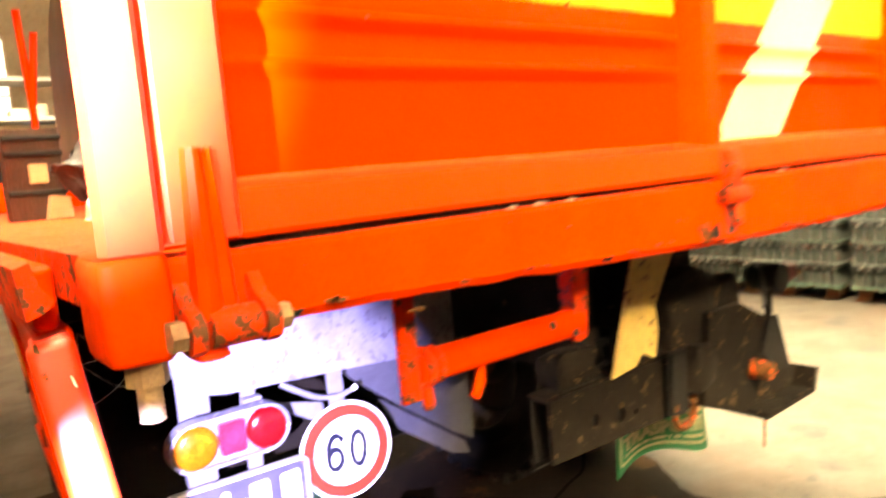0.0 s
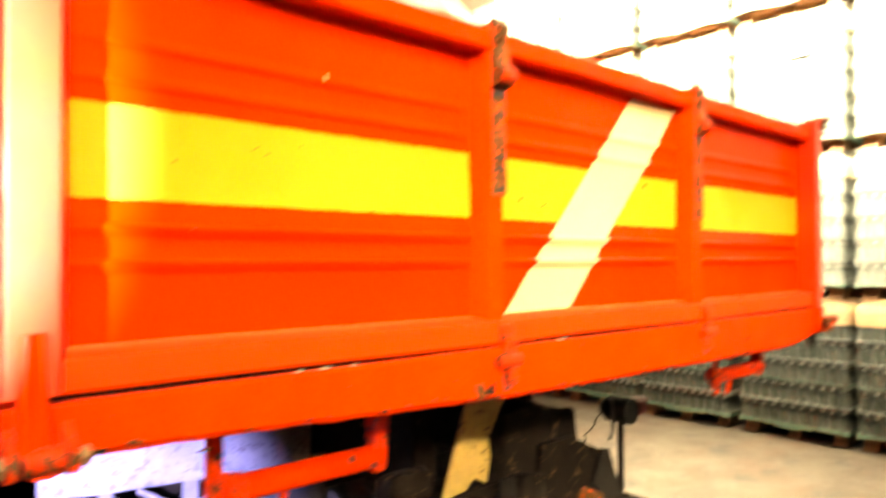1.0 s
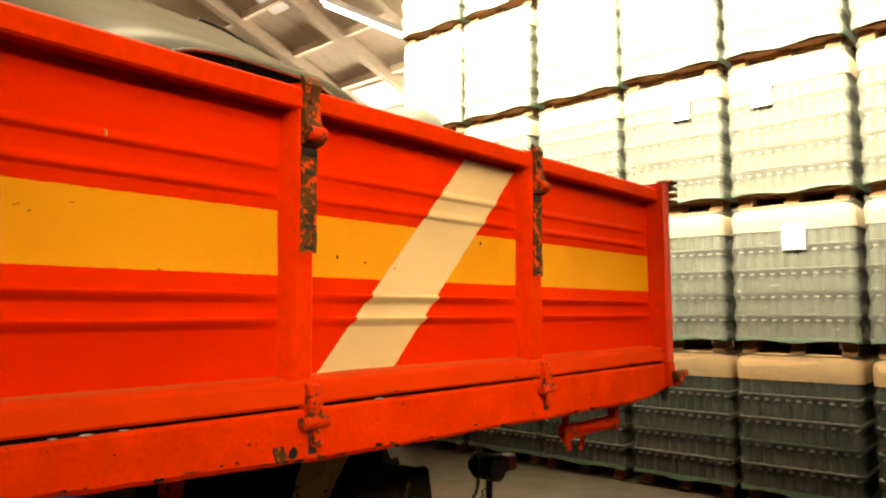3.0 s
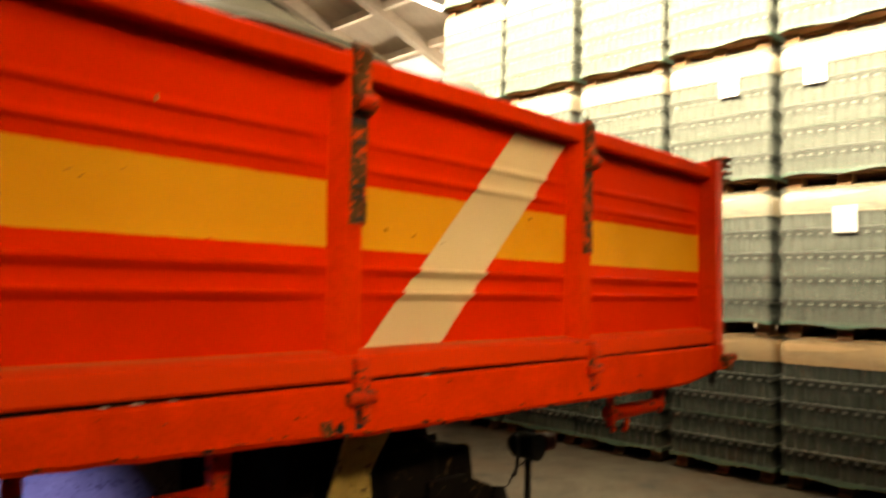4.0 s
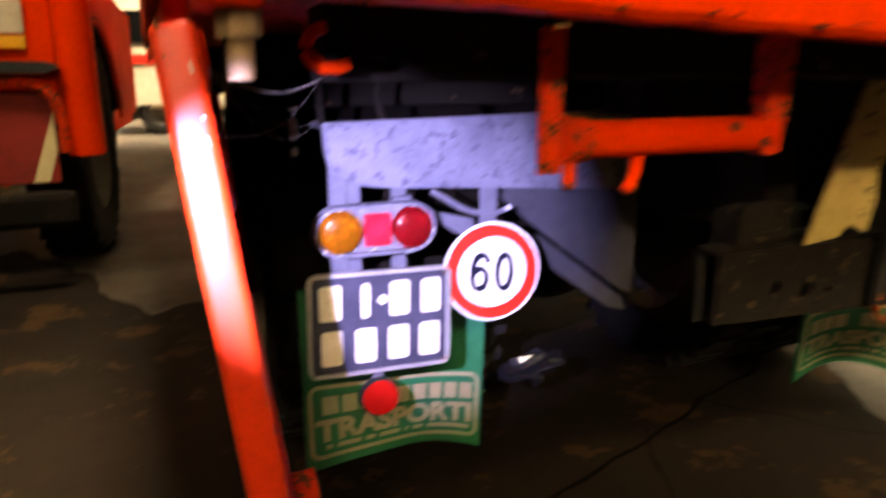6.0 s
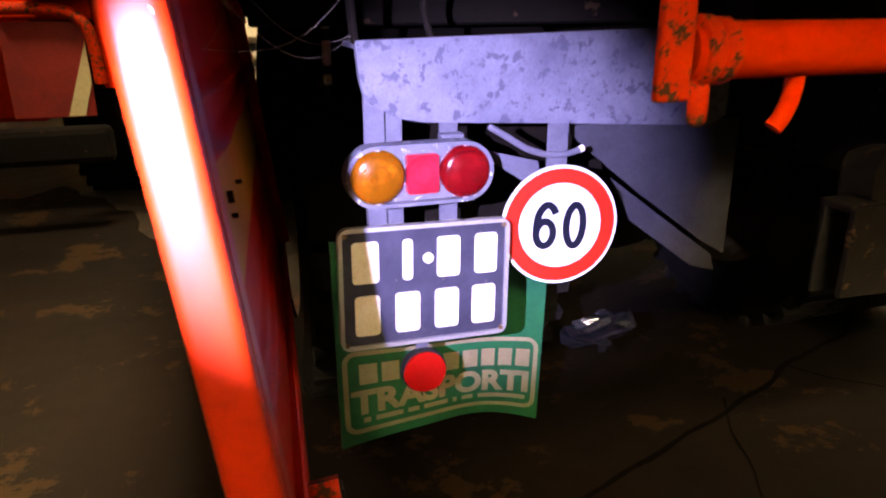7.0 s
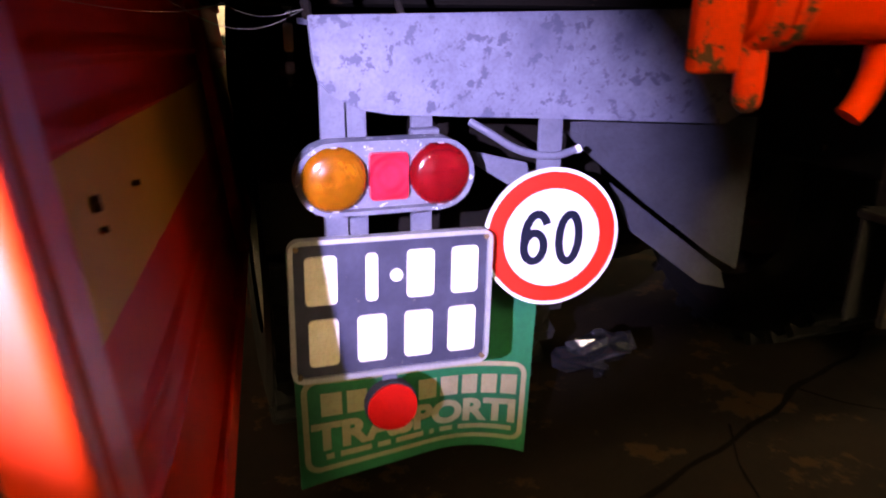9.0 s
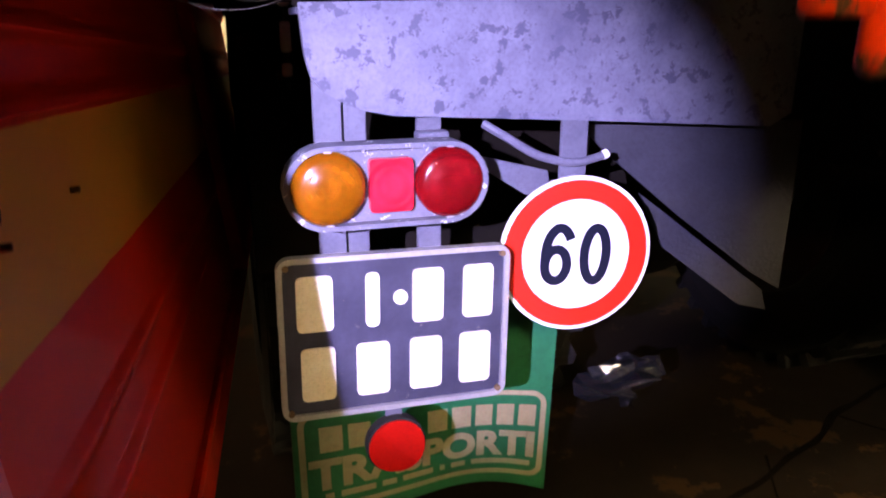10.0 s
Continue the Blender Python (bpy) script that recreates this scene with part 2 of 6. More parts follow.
# stripes along the boards, in the board's own metres: a yellow band and, on the middle one, a slanted cream slash
def panel_paint(name, slash, low=1.348, high=1.463):
    m, t, p = nodes_of(name)
    xyz = t.nodes.new("ShaderNodeSeparateXYZ")
    t.links.new(coords(t), xyz.inputs[0])
    x, z = xyz.outputs[0], xyz.outputs[2]
    wob = mathn(t, "MULTIPLY_ADD", noise_fac(t, 30, 3), 0.004, -0.002)
    zz = mathn(t, "ADD", z, wob)
    broad, fine = noise_fac(t, 2.6, 6, 0.6), noise_fac(t, 55, 3, 0.6)
    red = mixed(t, ramp(t, broad, [(0.3, (0, 0, 0)), (0.75, (1, 1, 1))]), (0.64, 0.022, 0.0008), (0.50, 0.015, 0.0006))
    yel = mixed(t, ramp(t, broad, [(0.35, (0, 0, 0)), (0.7, (1, 1, 1))]), (0.64, 0.275, 0.016), (0.56, 0.230, 0.012))
    band = mathn(t, "MULTIPLY", mathn(t, "GREATER_THAN", zz, low), mathn(t, "LESS_THAN", zz, high))
    col = mixed(t, band, red, yel)
    if slash:
        u = mathn(t, "SUBTRACT", mathn(t, "ADD", x, wob), mathn(t, "MULTIPLY", mathn(t, "SUBTRACT", z, 1.17), 0.915))
        inside = mathn(t, "MULTIPLY", mathn(t, "GREATER_THAN", u, 0.002), mathn(t, "LESS_THAN", u, 0.198))
        inside = mathn(t, "MULTIPLY", inside, mathn(t, "LESS_THAN", zz, 1.638))
        col = mixed(t, inside, col, mixed(t, broad, (0.63, 0.49, 0.29), (0.54, 0.40, 0.22)))
    p.inputs["Specular IOR Level"].default_value = 0.03
    specks = ramp(t, noise_fac(t, 26, 9, 0.72), [(0.735, (0, 0, 0)), (0.75, (1, 1, 1))])
    col = mixed(t, specks, col, (0.05, 0.018, 0.01))
    t.links.new(col, p.inputs["Base Color"])
    t.links.new(mathn(t, "MULTIPLY_ADD", broad, 0.25, 0.34), p.inputs["Roughness"])
    bump(t, p, mathn(t, "ADD", mathn(t, "MULTIPLY", fine, 0.2), mathn(t, "MULTIPLY", noise_fac(t, 5, 2), 2.0)), 0.12, 0.006)
    return m


M_panel, M_panel_slash = panel_paint("striped_board_paint", False), panel_paint("slashed_board_paint", True)
M_panel_side = panel_paint("side_board_paint", False, 1.320, 1.425)


def ledge_material():
    """Orange paint with road dust lying along the back of the sloping foot rail."""
    m, t, p = nodes_of("dusty_orange_paint")
    xyz = t.nodes.new("ShaderNodeSeparateXYZ")
    t.links.new(coords(t), xyz.inputs[0])
    broad, fine = noise_fac(t, 5, 6, 0.65, (0.5, 1, 1)), noise_fac(t, 80, 3, 0.6)
    paint = mixed(t, broad, (0.68, 0.040, 0.004), (0.54, 0.030, 0.003))
    high = mathn(t, "ADD", xyz.outputs[2], mathn(t, "MULTIPLY", broad, 0.012))
    lie = ramp(t, mathn(t, "MULTIPLY_ADD", high, 60.0, -70.0), [(0.45, (0, 0, 0)), (0.85, (1, 1, 1))])
    col = mixed(t, mathn(t, "MULTIPLY", lie, 0.85), paint, mixed(t, fine, (0.36, 0.20, 0.06), (0.26, 0.12, 0.035)))
    chips = ramp(t, noise_fac(t, 28, 8, 0.7, (0.4, 1, 1)), [(0.67, (0, 0, 0)), (0.69, (1, 1, 1))])
    t.links.new(mixed(t, chips, col, RUST), p.inputs["Base Color"])
    p.inputs["Roughness"].default_value, p.inputs["Specular IOR Level"].default_value = 0.6, 0.08
    bump(t, p, fine, 0.2, 0.003)
    return m


M_ledge = ledge_material()


def floor_material():
    m, t, p = nodes_of("stained_concrete")
    broad, mid, fine = noise_fac(t, 0.55, 7, 0.65), noise_fac(t, 3.2, 7, 0.7), noise_fac(t, 60, 4, 0.7)
    col = mixed(t, ramp(t, broad, [(0.3, (0, 0, 0)), (0.7, (1, 1, 1))]), (0.044, 0.035, 0.022), (0.024, 0.018, 0.010))
    col = mixed(t, mathn(t, "MULTIPLY", ramp(t, mid, [(0.44, (0, 0, 0)), (0.58, (1, 1, 1))]), 0.85), col, (0.022, 0.015, 0.008))
    col = mixed(t, mathn(t, "MULTIPLY", ramp(t, fine, [(0.5, (0, 0, 0)), (0.7, (1, 1, 1))]), 0.4), col, (0.030, 0.024, 0.016))
    # rust-brown spills and spots of old oil
    spill = ramp(t, noise_fac(t, 1.7, 6, 0.72, (1.0, 1.3, 1)), [(0.52, (0, 0, 0)), (0.57, (1, 1, 1))])
    col = mixed(t, mathn(t, "MULTIPLY", spill, 0.7), col, (0.034, 0.018, 0.007))
    oil = ramp(t, noise_fac(t, 4.6, 4, 0.6), [(0.60, (0, 0, 0)), (0.63, (1, 1, 1))])
    col = mixed(t, mathn(t, "MULTIPLY", oil, 0.85), col, (0.006, 0.005, 0.004))
    t.links.new(col, p.inputs["Base Color"])
    t.links.new(mathn(t, "MULTIPLY_ADD", mid, 0.4, 0.45), p.inputs["Roughness"])
    bump(t, p, mathn(t, "ADD", fine, mathn(t, "MULTIPLY", mid, 2.0)), 0.35, 0.006)
    return m


M_floor = floor_material()
M_crack = worn("dirt_filled_crack", (0.0045, 0.003, 0.002), (0.003, 0.002, 0.0015), 0.95, scale=10, spec=0.05)


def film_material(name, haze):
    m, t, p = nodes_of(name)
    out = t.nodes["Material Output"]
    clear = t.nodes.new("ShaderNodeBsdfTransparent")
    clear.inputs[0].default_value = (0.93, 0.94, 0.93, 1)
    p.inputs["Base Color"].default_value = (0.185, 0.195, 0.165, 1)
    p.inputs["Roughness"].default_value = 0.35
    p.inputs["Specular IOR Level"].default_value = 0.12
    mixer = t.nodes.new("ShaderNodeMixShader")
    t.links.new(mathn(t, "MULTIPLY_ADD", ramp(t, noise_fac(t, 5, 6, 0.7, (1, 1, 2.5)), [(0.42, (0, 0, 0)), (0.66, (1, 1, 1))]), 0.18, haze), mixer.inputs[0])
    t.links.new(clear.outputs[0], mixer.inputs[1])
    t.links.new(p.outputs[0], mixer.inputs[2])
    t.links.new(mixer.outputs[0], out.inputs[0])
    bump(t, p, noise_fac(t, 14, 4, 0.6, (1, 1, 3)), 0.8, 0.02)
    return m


M_film, M_film_shade = film_material("stretch_film", 0.46), film_material("shaded_tier_film", 0.14)


def glow(name, colour, strength):
    m, t, p = nodes_of(name)
    p.inputs["Emission Color"].default_value, p.inputs["Emission Strength"].default_value = (*colour, 1), strength
    return m


M_sky = glow("daylit_skylight_sheet", (1.0, 0.93, 0.80), 2.2)


# ---- building helpers ----
ROUND = {"corner_post": 0.005, "socket": 0.009, "end_upright": 0.005, "upright": 0.004, "hinge_leaf": 0.004, "hinge_knuckle": 0.004, "hinge": 0.003, "latch_hook": 0.003, "hanger": 0.0025, "hinge_flap": 0.003, "clevis_plate": 0.003, "jaw_bracket": 0.002, "towing_jaw": 0.003, "hinge_barrel": 0.002, "rope_rail": 0.001, "hinge_nut": 0.0012, "bolt": 0.0012, "clamp": 0.002, "top_rail": 0.003, "stay_plate": 0.002}


def part(name, bm, material, parent=None, label="", smooth=False):
    if name in ROUND:
        sharp = [e for e in bm.edges if len(e.link_faces) == 2 and e.calc_face_angle(0) > 0.45]
        bmesh.ops.bevel(bm, geom=sharp, offset=ROUND[name], segments=2, affect="EDGES", profile=0.5, clamp_overlap=True)
        smooth = True
    me = bpy.data.meshes.new(name)
    bmesh.ops.recalc_face_normals(bm, faces=bm.faces)
    bm.to_mesh(me)
    bm.free()
    for one in (material if isinstance(material, (list, tuple)) else [material]):
        me.materials.append(one)
    if smooth:
        me.shade_smooth()
        me.set_sharp_from_angle(angle=radians(40))
    ob = new(name, me)
    if parent:
        attach(ob, parent)
    if label:
        ob["label"] = label
    return ob


def attach(ob, parent):
    ob.parent = parent
    if parent.type == "EMPTY":
        ob.matrix_parent_inverse = parent.matrix_basis.inverted()
    return ob


def thing(name, at, label, category, group=""):
    ob = new(name)
    ob.matrix_basis = Matrix.Translation(at)
    ob.empty_display_size = 0.1
    return tagged(ob, label, category, group)


def box(bm, x0, x1, y0, y1, z0, z1, bevel=0.003, m=None, segments=1):
    vs = [bm.verts.new((x, y, z)) for x in (x0, x1) for y in (y0, y1) for z in (z0, z1)]
    faces = [bm.faces.new([vs[i] for i in f]) for f in ((0, 1, 3, 2), (4, 6, 7, 5), (0, 4, 5, 1), (2, 3, 7, 6), (0, 2, 6, 4), (1, 5, 7, 3))]
    if bevel:
        made = bmesh.ops.bevel(bm, geom=list({e for f in faces for e in f.edges}), offset=bevel, segments=segments, affect="EDGES", profile=0.5)
        vs = list({v for f in made["faces"] for v in f.verts} | {v for v in vs if v.is_valid})
    if m:
        bmesh.ops.transform(bm, matrix=m, verts=vs)
    return vs


def rod(bm, a, b, r, seg=14, r2=None, caps=True):
    a, b = Vector(a), Vector(b)
    q = (b - a).to_track_quat("Z", "Y").to_matrix()
    rings = []
    for p, rad in ((a, r), (b, r if r2 is None else r2)):
        rings.append([bm.verts.new(p + q @ Vector((rad * math.cos(k * math.tau / seg), rad * math.sin(k * math.tau / seg), 0))) for k in range(seg)])
    for k in range(seg):
        bm.faces.new((rings[0][k], rings[0][(k + 1) % seg], rings[1][(k + 1) % seg], rings[1][k]))
    if caps:
        bm.faces.new(rings[0][::-1])
        bm.faces.new(rings[1])


def tube(bm, points, r, seg=8):
    """A bent rod through the points."""
    pts = [Vector(p) for p in points]
    rings = []
    for i, p in enumerate(pts):
        way = (pts[min(i + 1, len(pts) - 1)] - pts[max(i - 1, 0)]).normalized()
        q = way.to_track_quat("Z", "Y").to_matrix()
        rings.append([bm.verts.new(p + q @ Vector((r * math.cos(k * math.tau / seg), r * math.sin(k * math.tau / seg), 0))) for k in range(seg)])
    for a, b in zip(rings, rings[1:]):
        for k in range(seg):
            bm.faces.new((a[k], a[(k + 1) % seg], b[(k + 1) % seg], b[k]))
    bm.faces.new(rings[0][::-1])
    bm.faces.new(rings[-1])


def eased(points, n=5):
    """A smooth line through the points."""
    pts = [Vector(p) for p in points]
    line = []
    for i in range(len(pts) - 1):
        a, b, c, d = pts[max(i - 1, 0)], pts[i], pts[i + 1], pts[min(i + 2, len(pts) - 1)]
        for k in range(n):
            u = k / n
            line.append(0.5 * (2 * b + (c - a) * u + (2 * a - 5 * b + 4 * c - d) * u * u + (3 * b - a - 3 * c + d) * u ** 3))
    return line + [pts[-1]]


def prism(bm, profile, axis, lo, hi, cuts=1, jitter=None):
    """A closed profile drawn along an axis ('x': profile in y, z; 'y': in x, z; 'z': in x, y)."""
    rows = []
    for i in range(cuts + 1):
        s = lo + (hi - lo) * i / cuts
        row = []
        for u, v in profile:
            p = Vector({"x": (s, u, v), "y": (u, s, v), "z": (u, v, s)}[axis])
            if jitter:
                p = jitter(p)
            row.append(bm.verts.new(p))
        rows.append(row)
    n = len(profile)
    for a, b in zip(rows, rows[1:]):
        for k in range(n):
            bm.faces.new((a[k], a[(k + 1) % n], b[(k + 1) % n], b[k]))
    bm.faces.new(rows[0][::-1])
    bm.faces.new(rows[-1])


def stadium(cx, cz, half, r, seg=12):
    pts = [(cx + half + r * math.cos(a), cz + r * math.sin(a)) for a in [math.pi * (k / seg - 0.5) for k in range(seg + 1)]]
    return pts + [(cx - half + r * math.cos(a), cz + r * math.sin(a)) for a in [math.pi * (k / seg + 0.5) for k in range(seg + 1)]]


def rounded(cx, cz, w, h, r, seg=5):
    pts = []
    for sx, sz, a0 in ((1, 1, 0), (-1, 1, 90), (-1, -1, 180), (1, -1, 270)):
        for k in range(seg + 1):
            a = radians(a0 + 90 * k / seg)
            pts.append((cx + sx * (w / 2 - r) + r * math.cos(a), cz + sz * (h / 2 - r) + r * math.sin(a)))
    return pts


def ring_prism(bm, outer, inner, y0, y1):
    """A flat frame between two outlines in x, z, from y0 to y1."""
    n = len(outer)
    vs = [[bm.verts.new((u, y, v)) for u, v in line] for y in (y0, y1) for line in (outer, inner)]
    for k in range(n):
        j = (k + 1) % n
        bm.faces.new((vs[0][k], vs[0][j], vs[1][j], vs[1][k]))
        bm.faces.new((vs[2][k], vs[3][k], vs[3][j], vs[2][j]))
        bm.faces.new((vs[0][k], vs[2][k], vs[2][j], vs[0][j]))
        bm.faces.new((vs[1][k], vs[1][j], vs[3][j], vs[3][k]))


def dome(bm, c, r, depth, seg=24, rings=6):
    """A lens bulging towards -y."""
    rows = []
    for i in range(rings):
        a = math.pi / 2 * i / rings
        rows.append([bm.verts.new((c[0] + r * math.cos(a) * math.cos(k * math.tau / seg), c[1] - depth * math.sin(a), c[2] + r * math.cos(a) * math.sin(k * math.tau / seg))) for k in range(seg)])
    tip = bm.verts.new((c[0], c[1] - depth, c[2]))
    for a, b in zip(rows, rows[1:]):
        for k in range(seg):
            bm.faces.new((a[k], a[(k + 1) % seg], b[(k + 1) % seg], b[k]))
    for k in range(seg):
        bm.faces.new((rows[-1][k], rows[-1][(k + 1) % seg], tip))
    bm.faces.new(rows[0][::-1])


def letters(text, size, m, material, parent, name, bold=0.0, squeeze=1.0, depth=0.0015):
    curve = bpy.data.curves.new(name, "FONT")
    curve.body, curve.size, curve.offset, curve.extrude, curve.align_x, curve.align_y = text, size, bold, depth, "CENTER", "CENTER"
    tmp = new(name, curve)
    bpy.context.view_layer.update()
    me = bpy.data.meshes.new_from_object(tmp.evaluated_get(bpy.context.evaluated_depsgraph_get()))
    bpy.data.objects.remove(tmp)
    me.transform(m @ Matrix.Diagonal((squeeze, 1, 1, 1)))
    me.materials.append(material)
    me.name = name
    ob = new(name, me)
    return attach(ob, parent)


def wobble(p, amount, scale):
    return p + amount * Vector((0, noise.noise(p * scale), 0.5 * noise.noise(p * scale + Vector((7, 3, 1)))))


# ---- setting: hall ----
bm = bmesh.new()
bmesh.ops.create_grid(bm, x_segments=60, y_segments=60, size=18)
bmesh.ops.translate(bm, verts=bm.verts, vec=(1, 4, 0))
for v in bm.verts:
    v.co.z = 0.006 * noise.noise(v.co * 0.7) - 0.004
floor = tagged(part("floor", bm, M_floor), "stained grey-brown concrete hall floor", "floor", kind="structure")


def crack(points, width):
    bm = bmesh.new()
    rows = []
    for i in range(len(points) - 1):
        a, b = Vector((*points[i], 0)), Vector((*points[i + 1], 0))
        steps = max(2, int((b - a).length / 0.05))
        side = Vector((-(b - a).y, (b - a).x, 0)).normalized()
        for k in range(steps):
            p = a.lerp(b, k / steps)
            p += side * 0.035 * noise.noise(p * 5)
            w = width * (0.6 + 0.8 * abs(noise.noise(p * 11)))
            h = 0.006 * noise.noise(Vector((p.x, p.y, 0)) * 0.7) + 0.003
            rows.append([bm.verts.new(p + side * w + Vector((0, 0, h))), bm.verts.new(p - side * w + Vector((0, 0, h)))])
    for a, b in zip(rows, rows[1:]):
        bm.faces.new((a[0], a[1], b[1], b[0]))
    return attach(part("crack", bm, M_crack), floor)


# oily dirt darkened further to stand for the shade on the floor
M_oil_shade = worn("oily_dirt_and_shade", (0.013, 0.007, 0.003), (0.004, 0.0025, 0.0013), 0.85, chip=(0.034, 0.017, 0.0055), chip_at=0.56, scale=1.0, bumpy=0.5, spec=0.15)


def oil_shade_patch(cx, cy, rx, ry, seed):
    """A ragged dark sheet: oily dirt, with the floor's shade put into its colour."""
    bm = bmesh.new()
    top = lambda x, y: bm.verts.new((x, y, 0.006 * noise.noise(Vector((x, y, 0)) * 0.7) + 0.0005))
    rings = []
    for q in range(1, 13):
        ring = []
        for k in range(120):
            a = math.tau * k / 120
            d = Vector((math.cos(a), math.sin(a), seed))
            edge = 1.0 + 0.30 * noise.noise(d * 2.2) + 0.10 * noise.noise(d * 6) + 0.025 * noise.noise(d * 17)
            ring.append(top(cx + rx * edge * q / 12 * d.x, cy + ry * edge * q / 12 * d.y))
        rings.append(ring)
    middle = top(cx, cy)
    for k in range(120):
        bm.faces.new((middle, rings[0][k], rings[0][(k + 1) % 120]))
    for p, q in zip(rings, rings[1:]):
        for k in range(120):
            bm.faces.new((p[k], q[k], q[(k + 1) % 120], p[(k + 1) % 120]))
    return attach(part("oil_shade_patch", bm, M_oil_shade), floor)


oil_shade_patch(-0.10, 1.30, 1.30, 1.45, 3.1)
oil_shade_patch(-1.75, 1.75, 0.78, 1.9, 8.4)
crack([(-1.2, 0.30), (0.25, 0.88), (1.13, 1.25), (2.3, 1.7), (4.6, 2.9)], 0.010)
crack([(0.62, 1.03), (1.0, 0.6), (1.7, 0.1), (2.6, -1.2)], 0.005)
crack([(1.2, 1.3), (1.8, 2.2), (1.9, 3.4)], 0.005)
crack([(0.35, 0.95), (0.1, 0.5), (-0.2, -0.6)], 0.004)


def wall(name, x0, x1, y0, y1, z0, z1):
    bm = bmesh.new()
    box(bm, x0, x1, y0, y1, z0, z1, 0)
    return tagged(part(name, bm, M_wall), "limewashed masonry hall wall", "wall", kind="structure")


wall("wall_west", -9.3, -9, -9, 19, -0.1, 5.2)
wall("wall_east", 11, 11.3, -9, 19, -0.1, 5.2)
bm = bmesh.new()
box(bm, -9, -3.9, -9.3, -9, -0.1, 9.0, 0)
box(bm, -0.9, 11, -9.3, -9, -0.1, 9.0, 0)
box(bm, -3.9, -0.9, -9.3, -9, -0.1, 5.1, 0)
box(bm, -3.9, -0.9, -9.3, -9, 6.1, 9.0, 0)
tagged(part("wall_south", bm, M_wall), "limewashed masonry hall wall with an added window opening", "wall", kind="structure")
# glowing pane added in the unseen rear wall to match the rear lamp
bm = bmesh.new()
box(bm, -3.9, -0.9, -9.20, -9.18, 5.1, 6.1, 0)
tagged(part("window_7", bm, M_sky), "bright window added in the unseen rear wall", "window", kind="structure")
# far wall with a row of high windows
bm = bmesh.new()
box(bm, -9, 11, 18.7, 19, -0.1, 3.0, 0)
box(bm, -9, 11, 18.7, 19, 5.0, 9.0, 0)
for i in range(6):
    box(bm, -9 + i * 3.6, -7 + i * 3.6, 18.7, 19, 3.0, 5.0, 0)
tagged(part("wall_north", bm, M_wall), "limewashed far wall with high windows", "wall", kind="structure")
for i in range(5):
    bm = bmesh.new()
    x = -7 + i * 3.6
    box(bm, x, x + 1.6, 18.84, 18.86, 3.0, 5.0, 0)
    w = tagged(part("window_%d" % (i + 1), bm, M_sky), "bright daylit window high in the wall", "window", kind="structure")
    bm = bmesh.new()
    for k in range(4):
        box(bm, x + k * 0.52, x + k * 0.52 + 0.04, 18.78, 18.83, 3.0, 5.0, 0)
    for k in range(4):
        box(bm, x, x + 1.6, 18.785, 18.825, 3.0 + k * 0.65, 3.04 + k * 0.65, 0)
    attach(part("glazing_bar", bm, M_beam), w)

# glowing window band added in the east wall to go with the roof uplight
bm = bmesh.new()
box(bm, 10.95, 10.99, 6.4, 10.6, 4.1, 5.05, 0)
tagged(part("window_6", bm, M_sky), "bright window added high in the side wall", "window", kind="structure")

# pitched roof: boards, rafters and purlins
RIDGE_X, RIDGE_Z, EAVE_Z, HALF = 1.0, 8.4, 5.1, 10.0
roof_z = lambda x: RIDGE_Z - (RIDGE_Z - EAVE_Z) * abs(x - RIDGE_X) / HALF
bm = bmesh.new()
for sgn in (-1, 1):
    a, b = RIDGE_X, RIDGE_X + sgn * (HALF + 0.3)
    prism(bm, [(a, roof_z(a)), (b, roof_z(b)), (b, roof_z(b) + 0.12), (a, roof_z(a) + 0.12)], "y", -9.2, 19.2)
    k = -8.0
    while k < 19:
        c = RIDGE_X + sgn * 0.15
        prism(bm, [(c, roof_z(c) - 0.004), (b, roof_z(b) - 0.004), (b, roof_z(b) - 0.26), (c, roof_z(c) - 0.26)], "y", k, k + 0.16)
        k += 1.5
    for i in range(9):
        c = RIDGE_X + sgn * (0.5 + i * 1.15)
        prism(bm, [(c, roof_z(c) - 0.003), (c + 0.09, roof_z(c + 0.09) - 0.003), (c + 0.09, roof_z(c) - 0.13), (c, roof_z(c) - 0.13)], "y", -9, 18.7)
tagged(part("ceiling", bm, M_roof), "whitewashed pitched roof with rafters and purlins", "ceiling", kind="structure")


def skylight(x0, x1, y0, y1):
    bm = bmesh.new()
    prism(bm, [(x0, roof_z(x0) - 0.02), (x1, roof_z(x1) - 0.02), (x1, roof_z(x1) - 0.005), (x0, roof_z(x0) - 0.005)], "y", y0, y1)
    return tagged(part("window_roof", bm, M_sky), "bright translucent roof light sheet", "skylight", kind="structure")


skylight(-4.0, -2.2, -6.2, -5.0)
skylight(5.6, 6.4, 4.8, 9.4)
skylight(2.3, 3.1, -2.0, 4.4)
skylight(-4.5, -0.2, 8, 12)
# unseen roof sheet, added above the lamp for the orange truck
skylight(-4.4, -2.4, 0.6, 2.8)
skylight(8.7, 9.9, 8.2, 10.2)

# strip lamp under the roof near the stacks
bm = bmesh.new()
box(bm, 4.7, 6.8, 5.86, 5.98, 5.22, 5.30, 0.01)
strip = thing("strip_lamp", (5.75, 5.92, 5.30), "long bright strip lamp hung under the roof", "lamp")
part("housing", bm, M_steel, strip)
bm = bmesh.new()
rod(bm, (4.75, 5.92, 5.20), (6.75, 5.92, 5.20), 0.028, 10)
part("tube", bm, glow("glowing_lamp_tube", (1.0, 0.95, 0.85), 110.0), strip)
